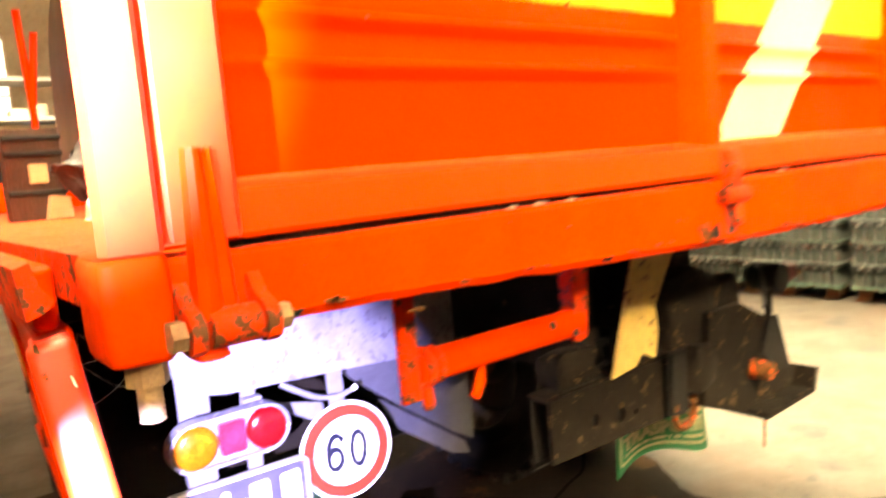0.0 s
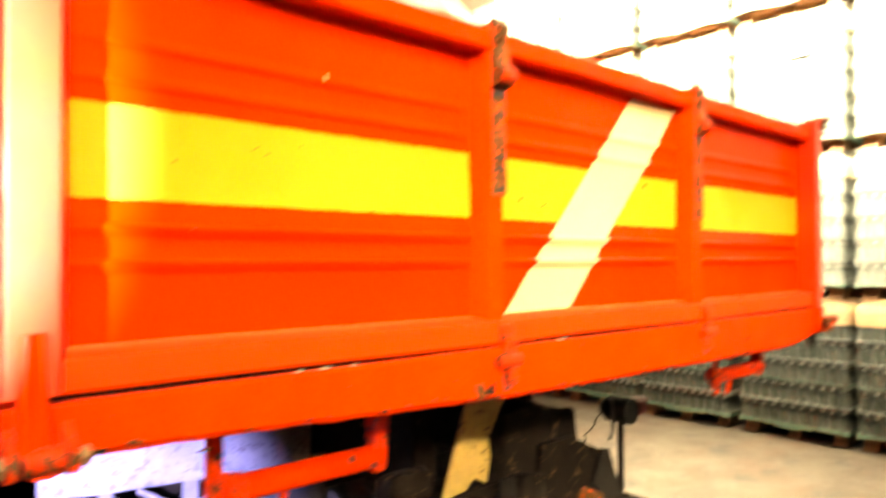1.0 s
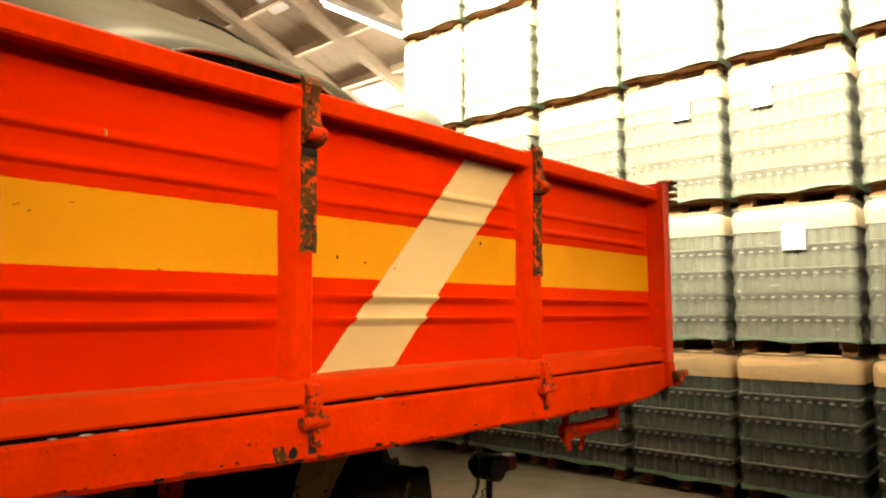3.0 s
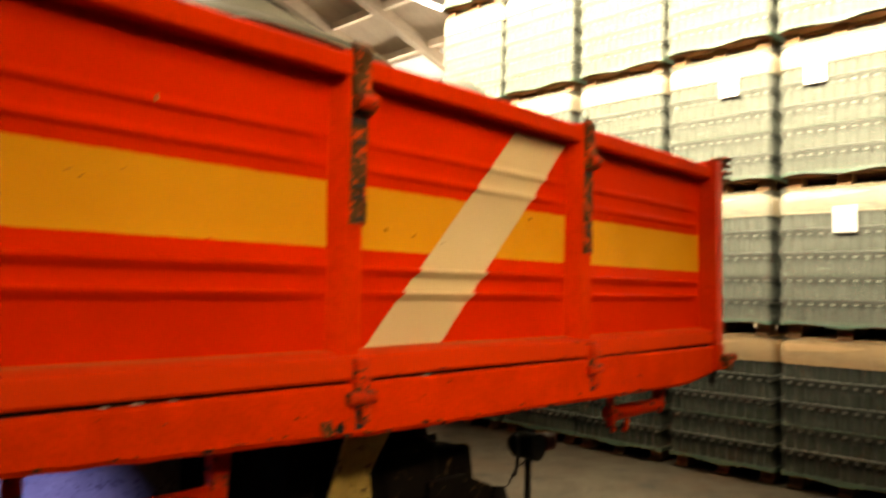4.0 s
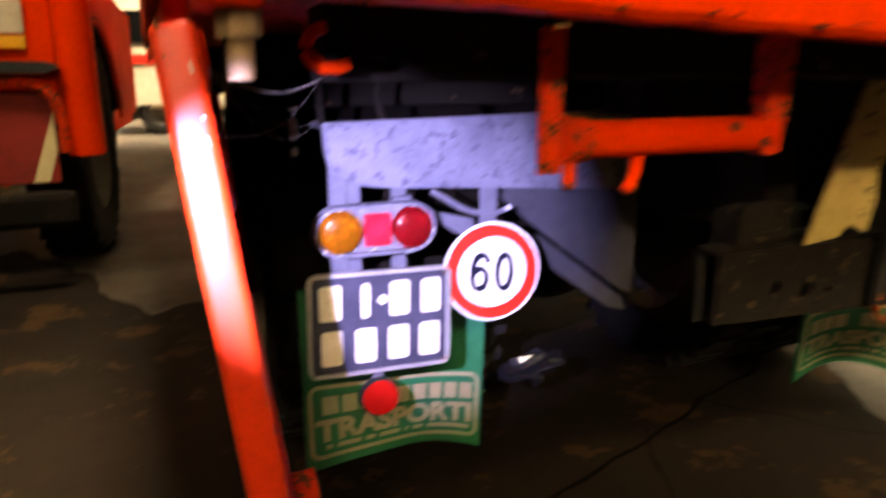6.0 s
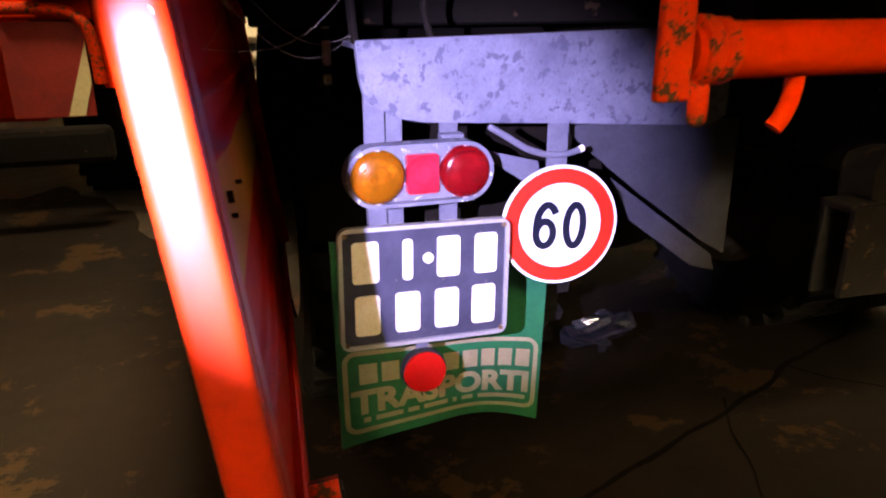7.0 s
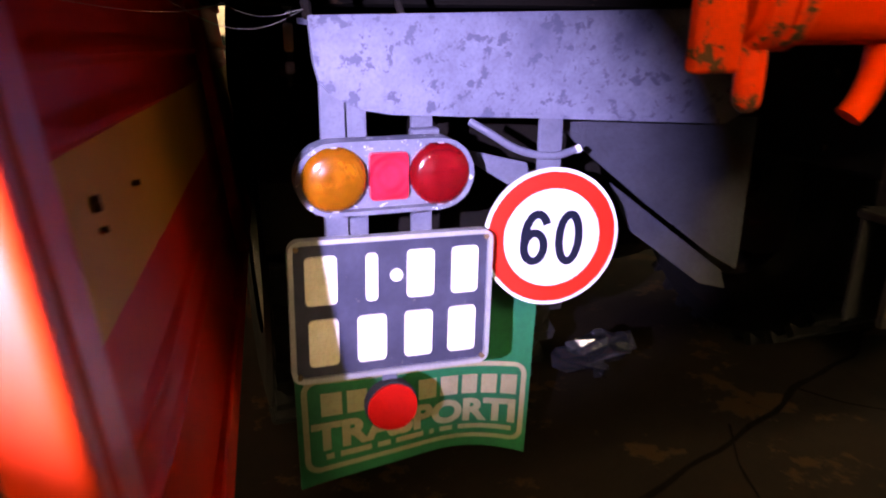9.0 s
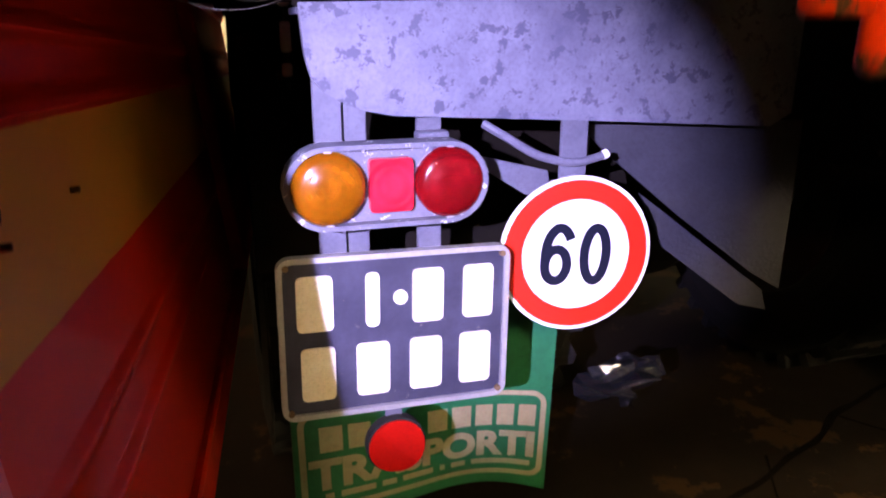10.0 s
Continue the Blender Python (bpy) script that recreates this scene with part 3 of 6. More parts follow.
for x in (5.0, 6.5):
    bm = bmesh.new()
    rod(bm, (x, 5.92, 5.301), (x, 5.92, roof_z(x) - 0.002), 0.01, 6)
    part("hanger", bm, M_steel, strip)

# ---- the orange lorry ----
truck = thing("lorry", (0.27, 1.5, 0.0), "orange drop-side lorry with yellow-striped tailgate standing on concrete", "lorry")


def rib_profile():
    """Front line of a pressed board, bottom to top, as (y, z): two pairs of rounded ridges."""
    line = [(0.0, 1.160)]
    for zc, below, above, deep in ((1.270, 0.018, 0.007, 0.0105), (1.314, 0.018, 0.007, 0.0105), (1.492, 0.010, 0.016, 0.006), (1.540, 0.010, 0.016, 0.006)):
        for k in range(-5, 6):
            a = k / 5.0
            line.append((-deep * (0.5 + 0.5 * math.cos(math.pi * a)), zc + a * (below if a < 0 else above)))
    line.append((0.0, 1.652))
    return line


def pressed_panel(x0, x1, material, parent, seed):
    bm = bmesh.new()
    line = rib_profile()
    cols = max(6, int((x1 - x0) / 0.04))
    front = []
    for i in range(cols + 1):
        x = x0 + (x1 - x0) * i / cols
        end = min(1.0, min(i, cols - i) / 1.5)
        row = []
        for y, z in line:
            p = Vector((x, y * end, z))
            p.y += 0.0035 * noise.noise(Vector((x * 4 + seed, z * 5, 0)))
            row.append(bm.verts.new(p))
        front.append(row)
    for a, b in zip(front, front[1:]):
        for k in range(len(line) - 1):
            bm.faces.new((a[k], b[k], b[k + 1], a[k + 1]))
    made = bmesh.ops.extrude_face_region(bm, geom=list(bm.faces))
    bmesh.ops.translate(bm, verts=[v for v in made["geom"] if isinstance(v, bmesh.types.BMVert)], vec=(0, 0.012, 0))
    return part("board_panel", bm, material, parent, smooth=True)


def bent(p):
    return wobble(p, 0.004, 2.2)


# tailgate: the sloping foot rail carries panels, uprights, straps and the top rail
bm = bmesh.new()
prism(bm, [(0.014, 1.174), (-0.002, 1.172), (-0.046, 1.164), (-0.048, 1.161), (-0.048, 1.128), (-0.045, 1.1235), (0.014, 1.1235)], "x", -0.775, 1.375, 40, bent)
tailgate = part("tailgate", bm, M_ledge, truck, "orange steel tailgate with yellow band and cream slash")
bm = bmesh.new()
prism(bm, [(0.016, 1.646), (-0.036, 1.644), (-0.040, 1.648), (-0.040, 1.680), (-0.034, 1.685), (0.016, 1.685)], "x", -0.775, 1.400, 40, bent)
part("top_rail", bm, M_orange, tailgate)
pressed_panel(-0.762, -0.078, M_panel, tailgate, 1)
pressed_panel(-0.034, 0.636, M_panel_slash, tailgate, 5)
pressed_panel(0.682, 1.364, M_panel, tailgate, 9)


def upright(x0, x1, strap_z):
    bm = bmesh.new()
    prism(bm, [(x0 - 0.012, 0.004), (x0, -0.034), (x0 + 0.004, -0.038), (x1 - 0.004, -0.038), (x1, -0.034), (x1 + 0.012, 0.004)], "z", 1.150, 1.690, 12, lambda p: wobble(p, 0.002, 6))
    ob = part("upright", bm, M_orange, tailgate)
    w = x1 - x0
    c = x1 - 0.36 * w
    bm = bmesh.new()
    prism(bm, [(c - 0.017, -0.034), (c - 0.019, -0.0415), (c + 0.017, -0.0415), (c + 0.019, -0.034)], "z", strap_z, 1.560, 14, lambda p: p + Vector((0.0025 * noise.noise(p * 40), 0.001 * noise.noise(p * 60), 0)))
    channel = part("latch_channel", bm, M_rusty, tailgate, "rusty latch channel with peeled paint")
    for k in (0, 2, 3, 7):
        z = strap_z + 0.006 + k * 0.019
        bm = bmesh.new()
        box(bm, c - 0.010, c + 0.010, -0.0435, -0.040, z, z + 0.007, 0.001)
        part("catch_tooth", bm, M_black, channel)
    bm = bmesh.new()
    box(bm, c - 0.018, c + 0.018, -0.043, -0.036, 1.560, 1.576, 0.003)
    part("latch_slot", bm, M_black, channel)
    bm = bmesh.new()
    prism(bm, [(-0.034, 1.577), (-0.058, 1.582), (-0.062, 1.600), (-0.050, 1.622), (-0.044, 1.672), (-0.050, 1.690), (-0.042, 1.704), (-0.034, 1.708)], "x", c - 0.018, c + 0.018, 4, lambda p: wobble(p, 0.003, 30))
    hook = part("latch_hook", bm, M_rusty, tailgate, smooth=True)
    bm = bmesh.new()
    rod(bm, (c - 0.002, -0.044, 1.660), (c - 0.002, -0.052, 1.660), 0.007, 8)
    part("rivet", bm, M_rusty, hook)
    bm = bmesh.new()
    rod(bm, (c - 0.0175, -0.056, 1.598), (c + 0.0175, -0.056, 1.598), 0.014, 14)
    part("latch_roller", bm, M_hinge, hook, "chipped orange latch roller", smooth=True)
    c = x1 - 0.3 * w
    # hinge below
    bm = bmesh.new()
    prism(bm, [(-0.030, 1.165), (-0.058, 1.158), (-0.066, 1.130), (-0.060, 1.098), (-0.046, 1.088), (-0.030, 1.09)], "x", c - 0.012, c + 0.016, 2)
    rod(bm, (c - 0.026, -0.058, 1.094), (c + 0.028, -0.058, 1.094), 0.012, 12)
    box(bm, c + 0.000, c + 0.022, -0.062, -0.038, 1.050, 1.088, 0.004)
    part("hinge", bm, M_hinge, tailgate)
    bm = bmesh.new()
    box(bm, c - 0.004, c + 0.014, -0.0505, -0.044, 1.040, 1.085, 0.001)
    part("hinge_slot", bm, M_black, tailgate)
    return ob


upright(-0.077, -0.036, 1.388)
upright(0.634, 0.688, 1.372)
# end uprights and straps
bm = bmesh.new()
prism(bm, [(-0.822, -0.052), (-0.817, -0.058), (-0.768, -0.058), (-0.762, -0.050), (-0.744, 0.004), (-0.822, 0.004)], "z", 1.128, 1.690, 10, lambda p: wobble(p, 0.0015, 8))
part("end_upright", bm, M_edge, tailgate)
bm = bmesh.new()
prism(bm, [(1.362, 0.004), (1.374, -0.036), (1.398, -0.036), (1.402, 0.004)], "z", 1.128, 1.690, 10, lambda p: wobble(p, 0.0015, 8))
part("end_upright", bm, M_orange, tailgate)

# dark strip for the shade in the gap between foot rail and sill
bm = bmesh.new()
prism(bm, [(-0.032, 1.1165), (-0.032, 1.125), (0.02, 1.125), (0.02, 1.1165)], "x", -0.772, 1.372, 60, lambda p: Vector((p.x, p.y + 0.006 * noise.noise(p * 14), p.z)))
part("gap_shade", bm, M_tyre, truck)

# rear sill of the bed, with a dented lower lip
bm = bmesh.new()


def sill_bend(p):
    dent = 0.003 * noise.noise(Vector((p.x * 3.1, 2, 0))) + 0.0025 * noise.noise(Vector((p.x * 21, 5, 0)))
    rise = 0.030 * max(0.0, (p.x - 1.10) / 0.3) ** 2
    low = 1.0 if p.z < 1.06 else 0.0
    rise += 0.030 * max(0.0, -p.x) / 0.75 - 0.010 * max(0.0, p.x)
    return Vector((p.x, p.y + 0.003 * noise.noise(p * 5), p.z + low * (dent + rise)))


prism(bm, [(-0.046, 1.117), (-0.049, 1.112), (-0.049, 1.032), (-0.043, 1.024), (-0.020, 1.022), (-0.020, 1.030), (0.030, 1.030), (0.030, 1.117)], "x", -0.83, 1.385, 150, sill_bend)
part("rear_sill", bm, M_orange_worn, truck, "orange rear sill with dented rusty lower lip")


def paint_chip(x, z, w, h, y=-0.0045, tilt=0.0, material=None, seed=0):
    """A small ragged patch where paint has come off."""
    r = random.Random(seed)
    bm = bmesh.new()
    n = 9
    ring = []
    for k in range(n):
        a, f = math.tau * k / n, r.uniform(0.35, 0.95)
        u, v = w / 2 * f * 0.62 * math.cos(a), h / 2 * f * 0.62 * math.sin(a)
        ring.append((x + u * math.cos(tilt) - v * math.sin(tilt), z + u * math.sin(tilt) + v * math.cos(tilt)))
    prism(bm, ring, "y", y, y + 0.006)
    return part("paint_chip", bm, material or M_rusty, tailgate if -0.03 < y < 0.0 else truck)


for k, (x, z, w, h, tilt) in enumerate(((-0.506, 1.428, 0.020, 0.0035, 0.35), (-0.489, 1.421, 0.016, 0.003, 0.3), (-0.435, 1.438, 0.008, 0.003, 0.2), (-0.305, 1.349, 0.010, 0.007, 0), (0.047, 1.388, 0.004, 0.014, 0.2), (0.118, 1.380, 0.006, 0.008, 0), (0.483, 1.444, 0.006, 0.014, -0.2), (0.20, 1.372, 0.010, 0.003, 0.5), (-0.62, 1.40, 0.012, 0.003, -0.3))):
    paint_chip(x, z, w, h, -0.0045, tilt, M_rusty, k)
for k, (x, z) in enumerate(((-0.222, 1.312), (-0.221, 1.266), (0.30, 1.270), (-0.60, 1.312), (1.02, 1.314))):
    paint_chip(x, z, 0.012, 0.008, -0.0105, 0.1, M_black, 20 + k)
paint_chip(-0.395, 1.545, 0.004, 0.024, -0.0105, 0.05, M_cream, 30)
for k, (x, z, w, h) in enumerate(((-0.219, 1.047, 0.008, 0.010), (-0.191, 1.047, 0.013, 0.010), (-0.384, 1.089, 0.007, 0.006), (0.665, 1.079, 0.010, 0.014), (0.40, 1.036, 0.030, 0.012), (0.62, 1.038, 0.020, 0.014), (0.15, 1.032, 0.040, 0.010), (-0.60, 1.036, 0.050, 0.010), (-0.03, 1.034, 0.016, 0.014), (0.90, 1.06, 0.008, 0.008))):
    paint_chip(x, z, w, h, -0.0535, 0.0, M_black if w < 0.012 else M_rusty, 40 + k)
paint_chip(-0.112, 1.050, 0.060, 0.062, -0.0525, 0.3, M_rusty, 60)
paint_chip(-0.085, 1.046, 0.040, 0.045, -0.0530, 0.0, M_tyre, 61)
for k, x in enumerate((-0.462, -0.420, -0.371, 0.12)):
    paint_chip(x, 1.1195, 0.026 + 0.012 * (k % 2), 0.0045, -0.0480, 0.04, M_cloth, 400 + k)
lip = random.Random(12)
for k in range(26):
    x = lip.uniform(-0.74, 1.05)
    low = 1.026 + 0.030 * max(0.0, -x) / 0.75 - 0.010 * max(0.0, x)
    paint_chip(x, low + lip.uniform(0.002, 0.010), lip.uniform(0.012, 0.055), lip.uniform(0.005, 0.013), -0.0532, lip.uniform(-0.2, 0.2), M_tyre if k % 3 else M_rusty, 200 + k)
for k in range(9):
    paint_chip(lip.uniform(-0.75, 1.34), lip.uniform(1.124, 1.130), lip.uniform(0.010, 0.035), 0.006, -0.0520, 0.0, M_tyre, 300 + k)

# bed floor, side rails and bearers below
bm = bmesh.new()
prism(bm, [(-0.86, 1.075), (1.42, 1.075), (1.42, 1.120), (-0.86, 1.120)], "y", 0.032, 4.6, 8)
part("bed_floor", bm, M_hinge, truck)
for x0, x1 in ((-0.885, -0.862), (1.422, 1.445)):
    bm = bmesh.new()
    box(bm, x0, x1, 0.16, 4.6, 1.045, 1.108, 0.008, segments=3)
    part("side_rail", bm, M_orange, truck)
for y, x0, x1 in ((0.50, -0.10, 1.28), (0.95, -0.75, 1.30), (1.9, -0.75, 1.30), (2.9, -0.75, 1.30), (3.9, -0.75, 1.30)):
    bm = bmesh.new()
    prism(bm, [(y, 0.93), (y + 0.02, 0.925), (y + 0.11, 0.925), (y + 0.12, 0.93), (y + 0.12, 1.073), (y, 1.073)], "x", x0, x1)
    part("bearer", bm, M_chassis, truck)
bm = bmesh.new()
prism(bm, [(0.24, 0.998), (0.25, 0.990), (0.31, 0.990), (0.32, 0.998), (0.32, 1.073), (0.24, 1.073)], "x", -0.72, 1.30)
part("bearer", bm, M_chassis, truck)
for x in (0.13, 0.50):
    bm = bmesh.new()
    box(bm, x, x + 0.08, 0.42, 5.6, 0.70, 0.922, 0.006)
    part("chassis_rail", bm, M_chassis, truck)

# corner posts
def corner_post(sgn):
    f = lambda x: 0.27 + sgn * (x - 0.27)
    bm = bmesh.new()
    prism(bm, [(f(-0.869), -0.052), (f(-0.864), -0.061), (f(-0.830), -0.063), (f(-0.825), -0.058), (f(-0.824), 0.03), (f(-0.850), 0.03)], "z", 1.124, 1.70, 12, lambda p: wobble(p, 0.0015, 7))
    post = part("corner_post", bm, M_edge, truck)
    bm = bmesh.new()
    rings = []
    for z, k in ((1.042, 0.60), (1.043, 0.86), (1.048, 0.96), (1.062, 1.0), (1.100, 1.01), (1.118, 0.98), (1.122, 0.90)):
        ring = []
        for u, v in rounded(f(-0.847), -0.022, 0.050, 0.086, 0.011, 6):
            p = Vector((f(-0.847) + (u - f(-0.847)) * k, -0.022 + (v + 0.022) * k, z))
            ring.append(bm.verts.new(p + 0.0018 * Vector((noise.noise(p * 30), noise.noise(p * 34), noise.noise(p * 26)))))
        rings.append(ring)
    for lo, hi in zip(rings, rings[1:]):
        for i in range(len(lo)):
            bm.faces.new((lo[i], lo[(i + 1) % len(lo)], hi[(i + 1) % len(lo)], hi[i]))
    bm.faces.new(rings[0][::-1])
    bm.faces.new(rings[-1])
    part("socket", bm, M_orange_worn, post, "worn orange post socket", smooth=True)
    bm = bmesh.new()
    c = f(-0.842)
    rod(bm, (c, -0.035, 1.024), (c, -0.035, 1.043), 0.016, 6)
    for k in range(6):
        rod(bm, (c, -0.035, 0.996 + k * 0.0046), (c, -0.035, 1.0002 + k * 0.0046), 0.0098, 12, 0.0088)
    part("bolt", bm, M_bolt if sgn > 0 else M_tyre, post, "bare threaded bolt and nut" if sgn > 0 else "dark dirty bolt and nut")
    return post


left_post = corner_post(1)
right_post = corner_post(-1)
bm = bmesh.new()
for k in range(4):
    box(bm, 1.402, 1.452, -0.072, -0.02, 1.640 + k * 0.022, 1.650 + k * 0.022, 0.002)
box(bm, 1.395, 1.440, -0.066, -0.03, 1.700, 1.712, 0.003)
part("spring_latch", bm, M_rusty, right_post, "rusty sprung latch head")
bm = bmesh.new()
rod(bm, (1.375, -0.075, 1.082), (1.455, -0.075, 1.082), 0.013)
rod(bm, (1.405, -0.075, 1.045), (1.405, -0.075, 1.075), 0.015)
part("hinge_pin", bm, M_rusty, right_post)

# end hinge with its long leaf, knuckles and pin
bm = bmesh.new()
prism(bm, [(-0.810, -0.058), (-0.810, -0.076), (-0.804, -0.080), (-0.796, -0.077), (-0.790, -0.068), (-0.782, -0.068), (-0.778, -0.063), (-0.778, -0.058)], "z", 1.070, 1.196, 8, lambda p: Vector((-0.796 + (p.x + 0.796) * (1.12 - 3.2 * (p.z - 1.07)), -0.058 + (p.y + 0.058) * (1.1 - 3.0 * (p.z - 1.07)), p.z)))
leaf = part("hinge_leaf", bm, M_orange, tailgate)
bm = bmesh.new()
rod(bm, (-0.806, -0.074, 1.063), (-0.768, -0.074, 1.063), 0.0150, 20)
part("hinge_barrel", bm, M_hinge, tailgate)
for x in (-0.822, -0.764):
    bm = bmesh.new()
    prism(bm, [(-0.089, 1.062), (-0.085, 1.050), (-0.074, 1.045), (-0.060, 1.047), (-0.044, 1.054), (-0.044, 1.092), (-0.054, 1.098), (-0.066, 1.082), (-0.080, 1.077), (-0.087, 1.070)], "x", x, x + 0.011)
    part("hinge_knuckle", bm, M_hinge, tailgate)
for x0, x1, r in ((-0.752, -0.741, 0.011), (-0.834, -0.823, 0.012)):
    bm = bmesh.new()
    rod(bm, (x0, -0.072, 1.062), (x1, -0.072, 1.062), r, 6)
    part("hinge_nut", bm, M_bolt, tailgate, "bare brass-coloured hinge nut")
# tie hook under the sill
bm = bmesh.new()
tube(bm, [(-0.752 + 0.019 * math.cos(radians(a)), 0.090, 1.022 + 0.017 * math.sin(radians(a))) for a in range(95, 271, 14)] + [(-0.742, 0.090, 1.005), (-0.733, 0.090, 1.0075)], 0.0062, 10)
part("tie_hook", bm, M_orange, truck, smooth=True)


def rope_rail(x0, x1, seed):
    """A tube between two hangers, with a small hook and clamps."""
    bm = bmesh.new()
    rod(bm, (x0 + 0.02, 0.090, 0.932), (x1 - 0.012, 0.090, 0.932), 0.0205, 20)
    rail = part("rope_rail", bm, M_orange, truck, "orange tubular rail hung under the sill", smooth=True)
    bm = bmesh.new()
    box(bm, x0 - 0.012, x0 + 0.014, 0.068, 0.078, 0.900, 1.045, 0.002)
    part("hanger", bm, M_hinge, rail)
    bm = bmesh.new()
    prism(bm, [(x1 - 0.030, 1.045), (x1 - 0.030, 0.931), (x1 - 0.034, 0.911), (x1 - 0.020, 0.906), (x1 - 0.006, 0.910), (x1 - 0.002, 0.936), (x1 + 0.006, 1.045)], "y", 0.077, 0.103)
    part("hanger", bm, M_hinge, rail)
    bm = bmesh.new()
    for r, a in ((0.026, 0.0), (0.024, 0.016)):
        rod(bm, (x0 + 0.026 + a, 0.090, 0.932), (x0 + 0.038 + a, 0.090, 0.932), r, 14)
    box(bm, x0 + 0.024, x0 + 0.040, 0.076, 0.090, 0.879, 0.916, 0.005)
    part("clamp", bm, M_hinge, rail)
    bm = bmesh.new()
    tube(bm, eased([(x0 + 0.122, 0.090, 0.918), (x0 + 0.121, 0.090, 0.898), (x0 + 0.116, 0.091, 0.882), (x0 + 0.110, 0.092, 0.873)]), 0.0072, 10)
    part("rail_hook", bm, M_orange, rail, smooth=True)
    for dx, dz, dy in ((0.24, 0.010, -0.0175), (0.285, -0.008, -0.0175)):
        bm = bmesh.new()
        rod(bm, (x0 + dx, 0.090 + dy, 0.932 + dz), (x0 + dx, 0.090 + dy - 0.003, 0.932 + dz), 0.006, 10)
        part("hole_rim", bm, M_black, rail)


rope_rail(-0.533, -0.212, 1)
rope_rail(0.962, 1.290, 2)

# left drop side, let down: same boards, hanging from the side rail and leaning in at its foot
side_m = Matrix.Translation((-0.865, 0.116, 1.045)) @ Matrix.Rotation(radians(-4.5), 4, "Z") @ Matrix.Rotation(radians(-3.0), 4, "X") @ Matrix.Rotation(radians(-6.9), 4, "Y") @ Matrix(((0, -1, 0, 0), (-1, 0, 0, 0), (0, 0, -1, 1.130), (0, 0, 0, 1)))
bm = bmesh.new()
box(bm, -0.030, 0.0, -0.004, 0.036, 1.130, 1.690, 0.009, segments=4)
side = part("drop_side", bm, M_edge, None, "orange left side board hanging open", smooth=True)
side.matrix_basis = side_m
attach(side, truck)
bm = bmesh.new()
box(bm, -0.076, -0.031, -0.004, 0.030, 1.130, 1.690, 0.003)
part("stile", bm, M_orange_gloss, side)
for lo, hi in ((1.130, 1.168), (1.652, 1.690)):
    bm = bmesh.new()
    box(bm, -2.1, -0.077, -0.010, 0.024, lo, hi, 0.003)
    part("rail", bm, M_orange, side)
for k in range(2):
    pressed_panel(-0.077 - 1.05 * (k + 1) + 0.06, -0.077 - 1.05 * k, M_panel_side, side, 20 + k)
    if k:
        bm = bmesh.new()
        box(bm, -0.077 - 1.05 * k, -0.018 - 1.05 * k, -0.022, 0.02, 1.169, 1.651, 0.003)
        part("upright", bm, M_orange, side)
bm = bmesh.new()
prism(bm, [(-0.20, 1.675), (-0.17, 1.660), (-0.150, 1.690), (-0.150, 1.735), (-0.185, 1.742), (-0.20, 1.72)], "y", -0.040, -0.008, 2)
part("latch_hook", bm, M_hinge, side)
bm = bmesh.new()
box(bm, -0.198, -0.178, -0.044, -0.041, 1.680, 1.712, 0.001)
part("latch_slot", bm, M_black, side)
for x, z, w, h in ((-0.140, 1.355, 0.004, 0.010), (-0.143, 1.372, 0.002, 0.004), (-0.27, 1.366, 0.004, 0.004)):
    bm = bmesh.new()
    prism(bm, [(x - w / 2, z), (x - 0.2 * w, z - h / 2), (x + w / 2, z - 0.1 * h), (x + 0.3 * w, z + h / 2)], "y", -0.0055, 0.002)
    part("paint_chip", bm, M_rusty, side)
# folded hinge flap where it joins the bed
bm = bmesh.new()
prism(bm, [(-0.898, 1.066), (-0.903, 1.112), (-0.890, 1.116), (-0.884, 1.094), (-0.874, 1.080), (-0.884, 1.070)], "y", 0.100, 2.1, 20, lambda p: wobble(p, 0.004, 2))
part("hinge_flap", bm, M_hinge, truck, "bent orange hinge flap with rusty break")
# scuffs on the rear edge of the hanging board
for k, (x, z, w, h, mat) in enumerate(((-0.867, 1.004, 0.005, 0.024, M_white), (-0.860, 0.962, 0.004, 0.010, M_white), (-0.858, 0.940, 0.004, 0.026, M_white), (-0.893, 1.040, 0.010, 0.028, M_rusty), (-0.889, 1.014, 0.008, 0.020, M_rusty))):
    paint_chip(x, z, w, h, 0.1095, 0.22, mat, 80 + k)
# right drop side, shut
bm = bmesh.new()
box(bm, 1.412, 1.436, 0.045, 4.4, 1.124, 1.690, 0.004)
part("drop_side", bm, M_orange, truck, "orange right side board shut upright")
bm = bmesh.new()
box(bm, -0.84, 1.40, 4.42, 4.46, 1.122, 1.30, 0.004)
part("headboard", bm, M_orange, truck)
for a, b in (((-0.155, 4.44, 1.295), (-0.155, 4.44, 1.78)), ((-0.155, 4.44, 1.77), (-0.175, 4.44, 2.33)), ((-0.150, 4.44, 1.77), (-0.095, 4.44, 2.20))):
    bm = bmesh.new()
    rod(bm, a, b, 0.022, 10)
    part("headboard_stay", bm, M_orange, truck, smooth=True)

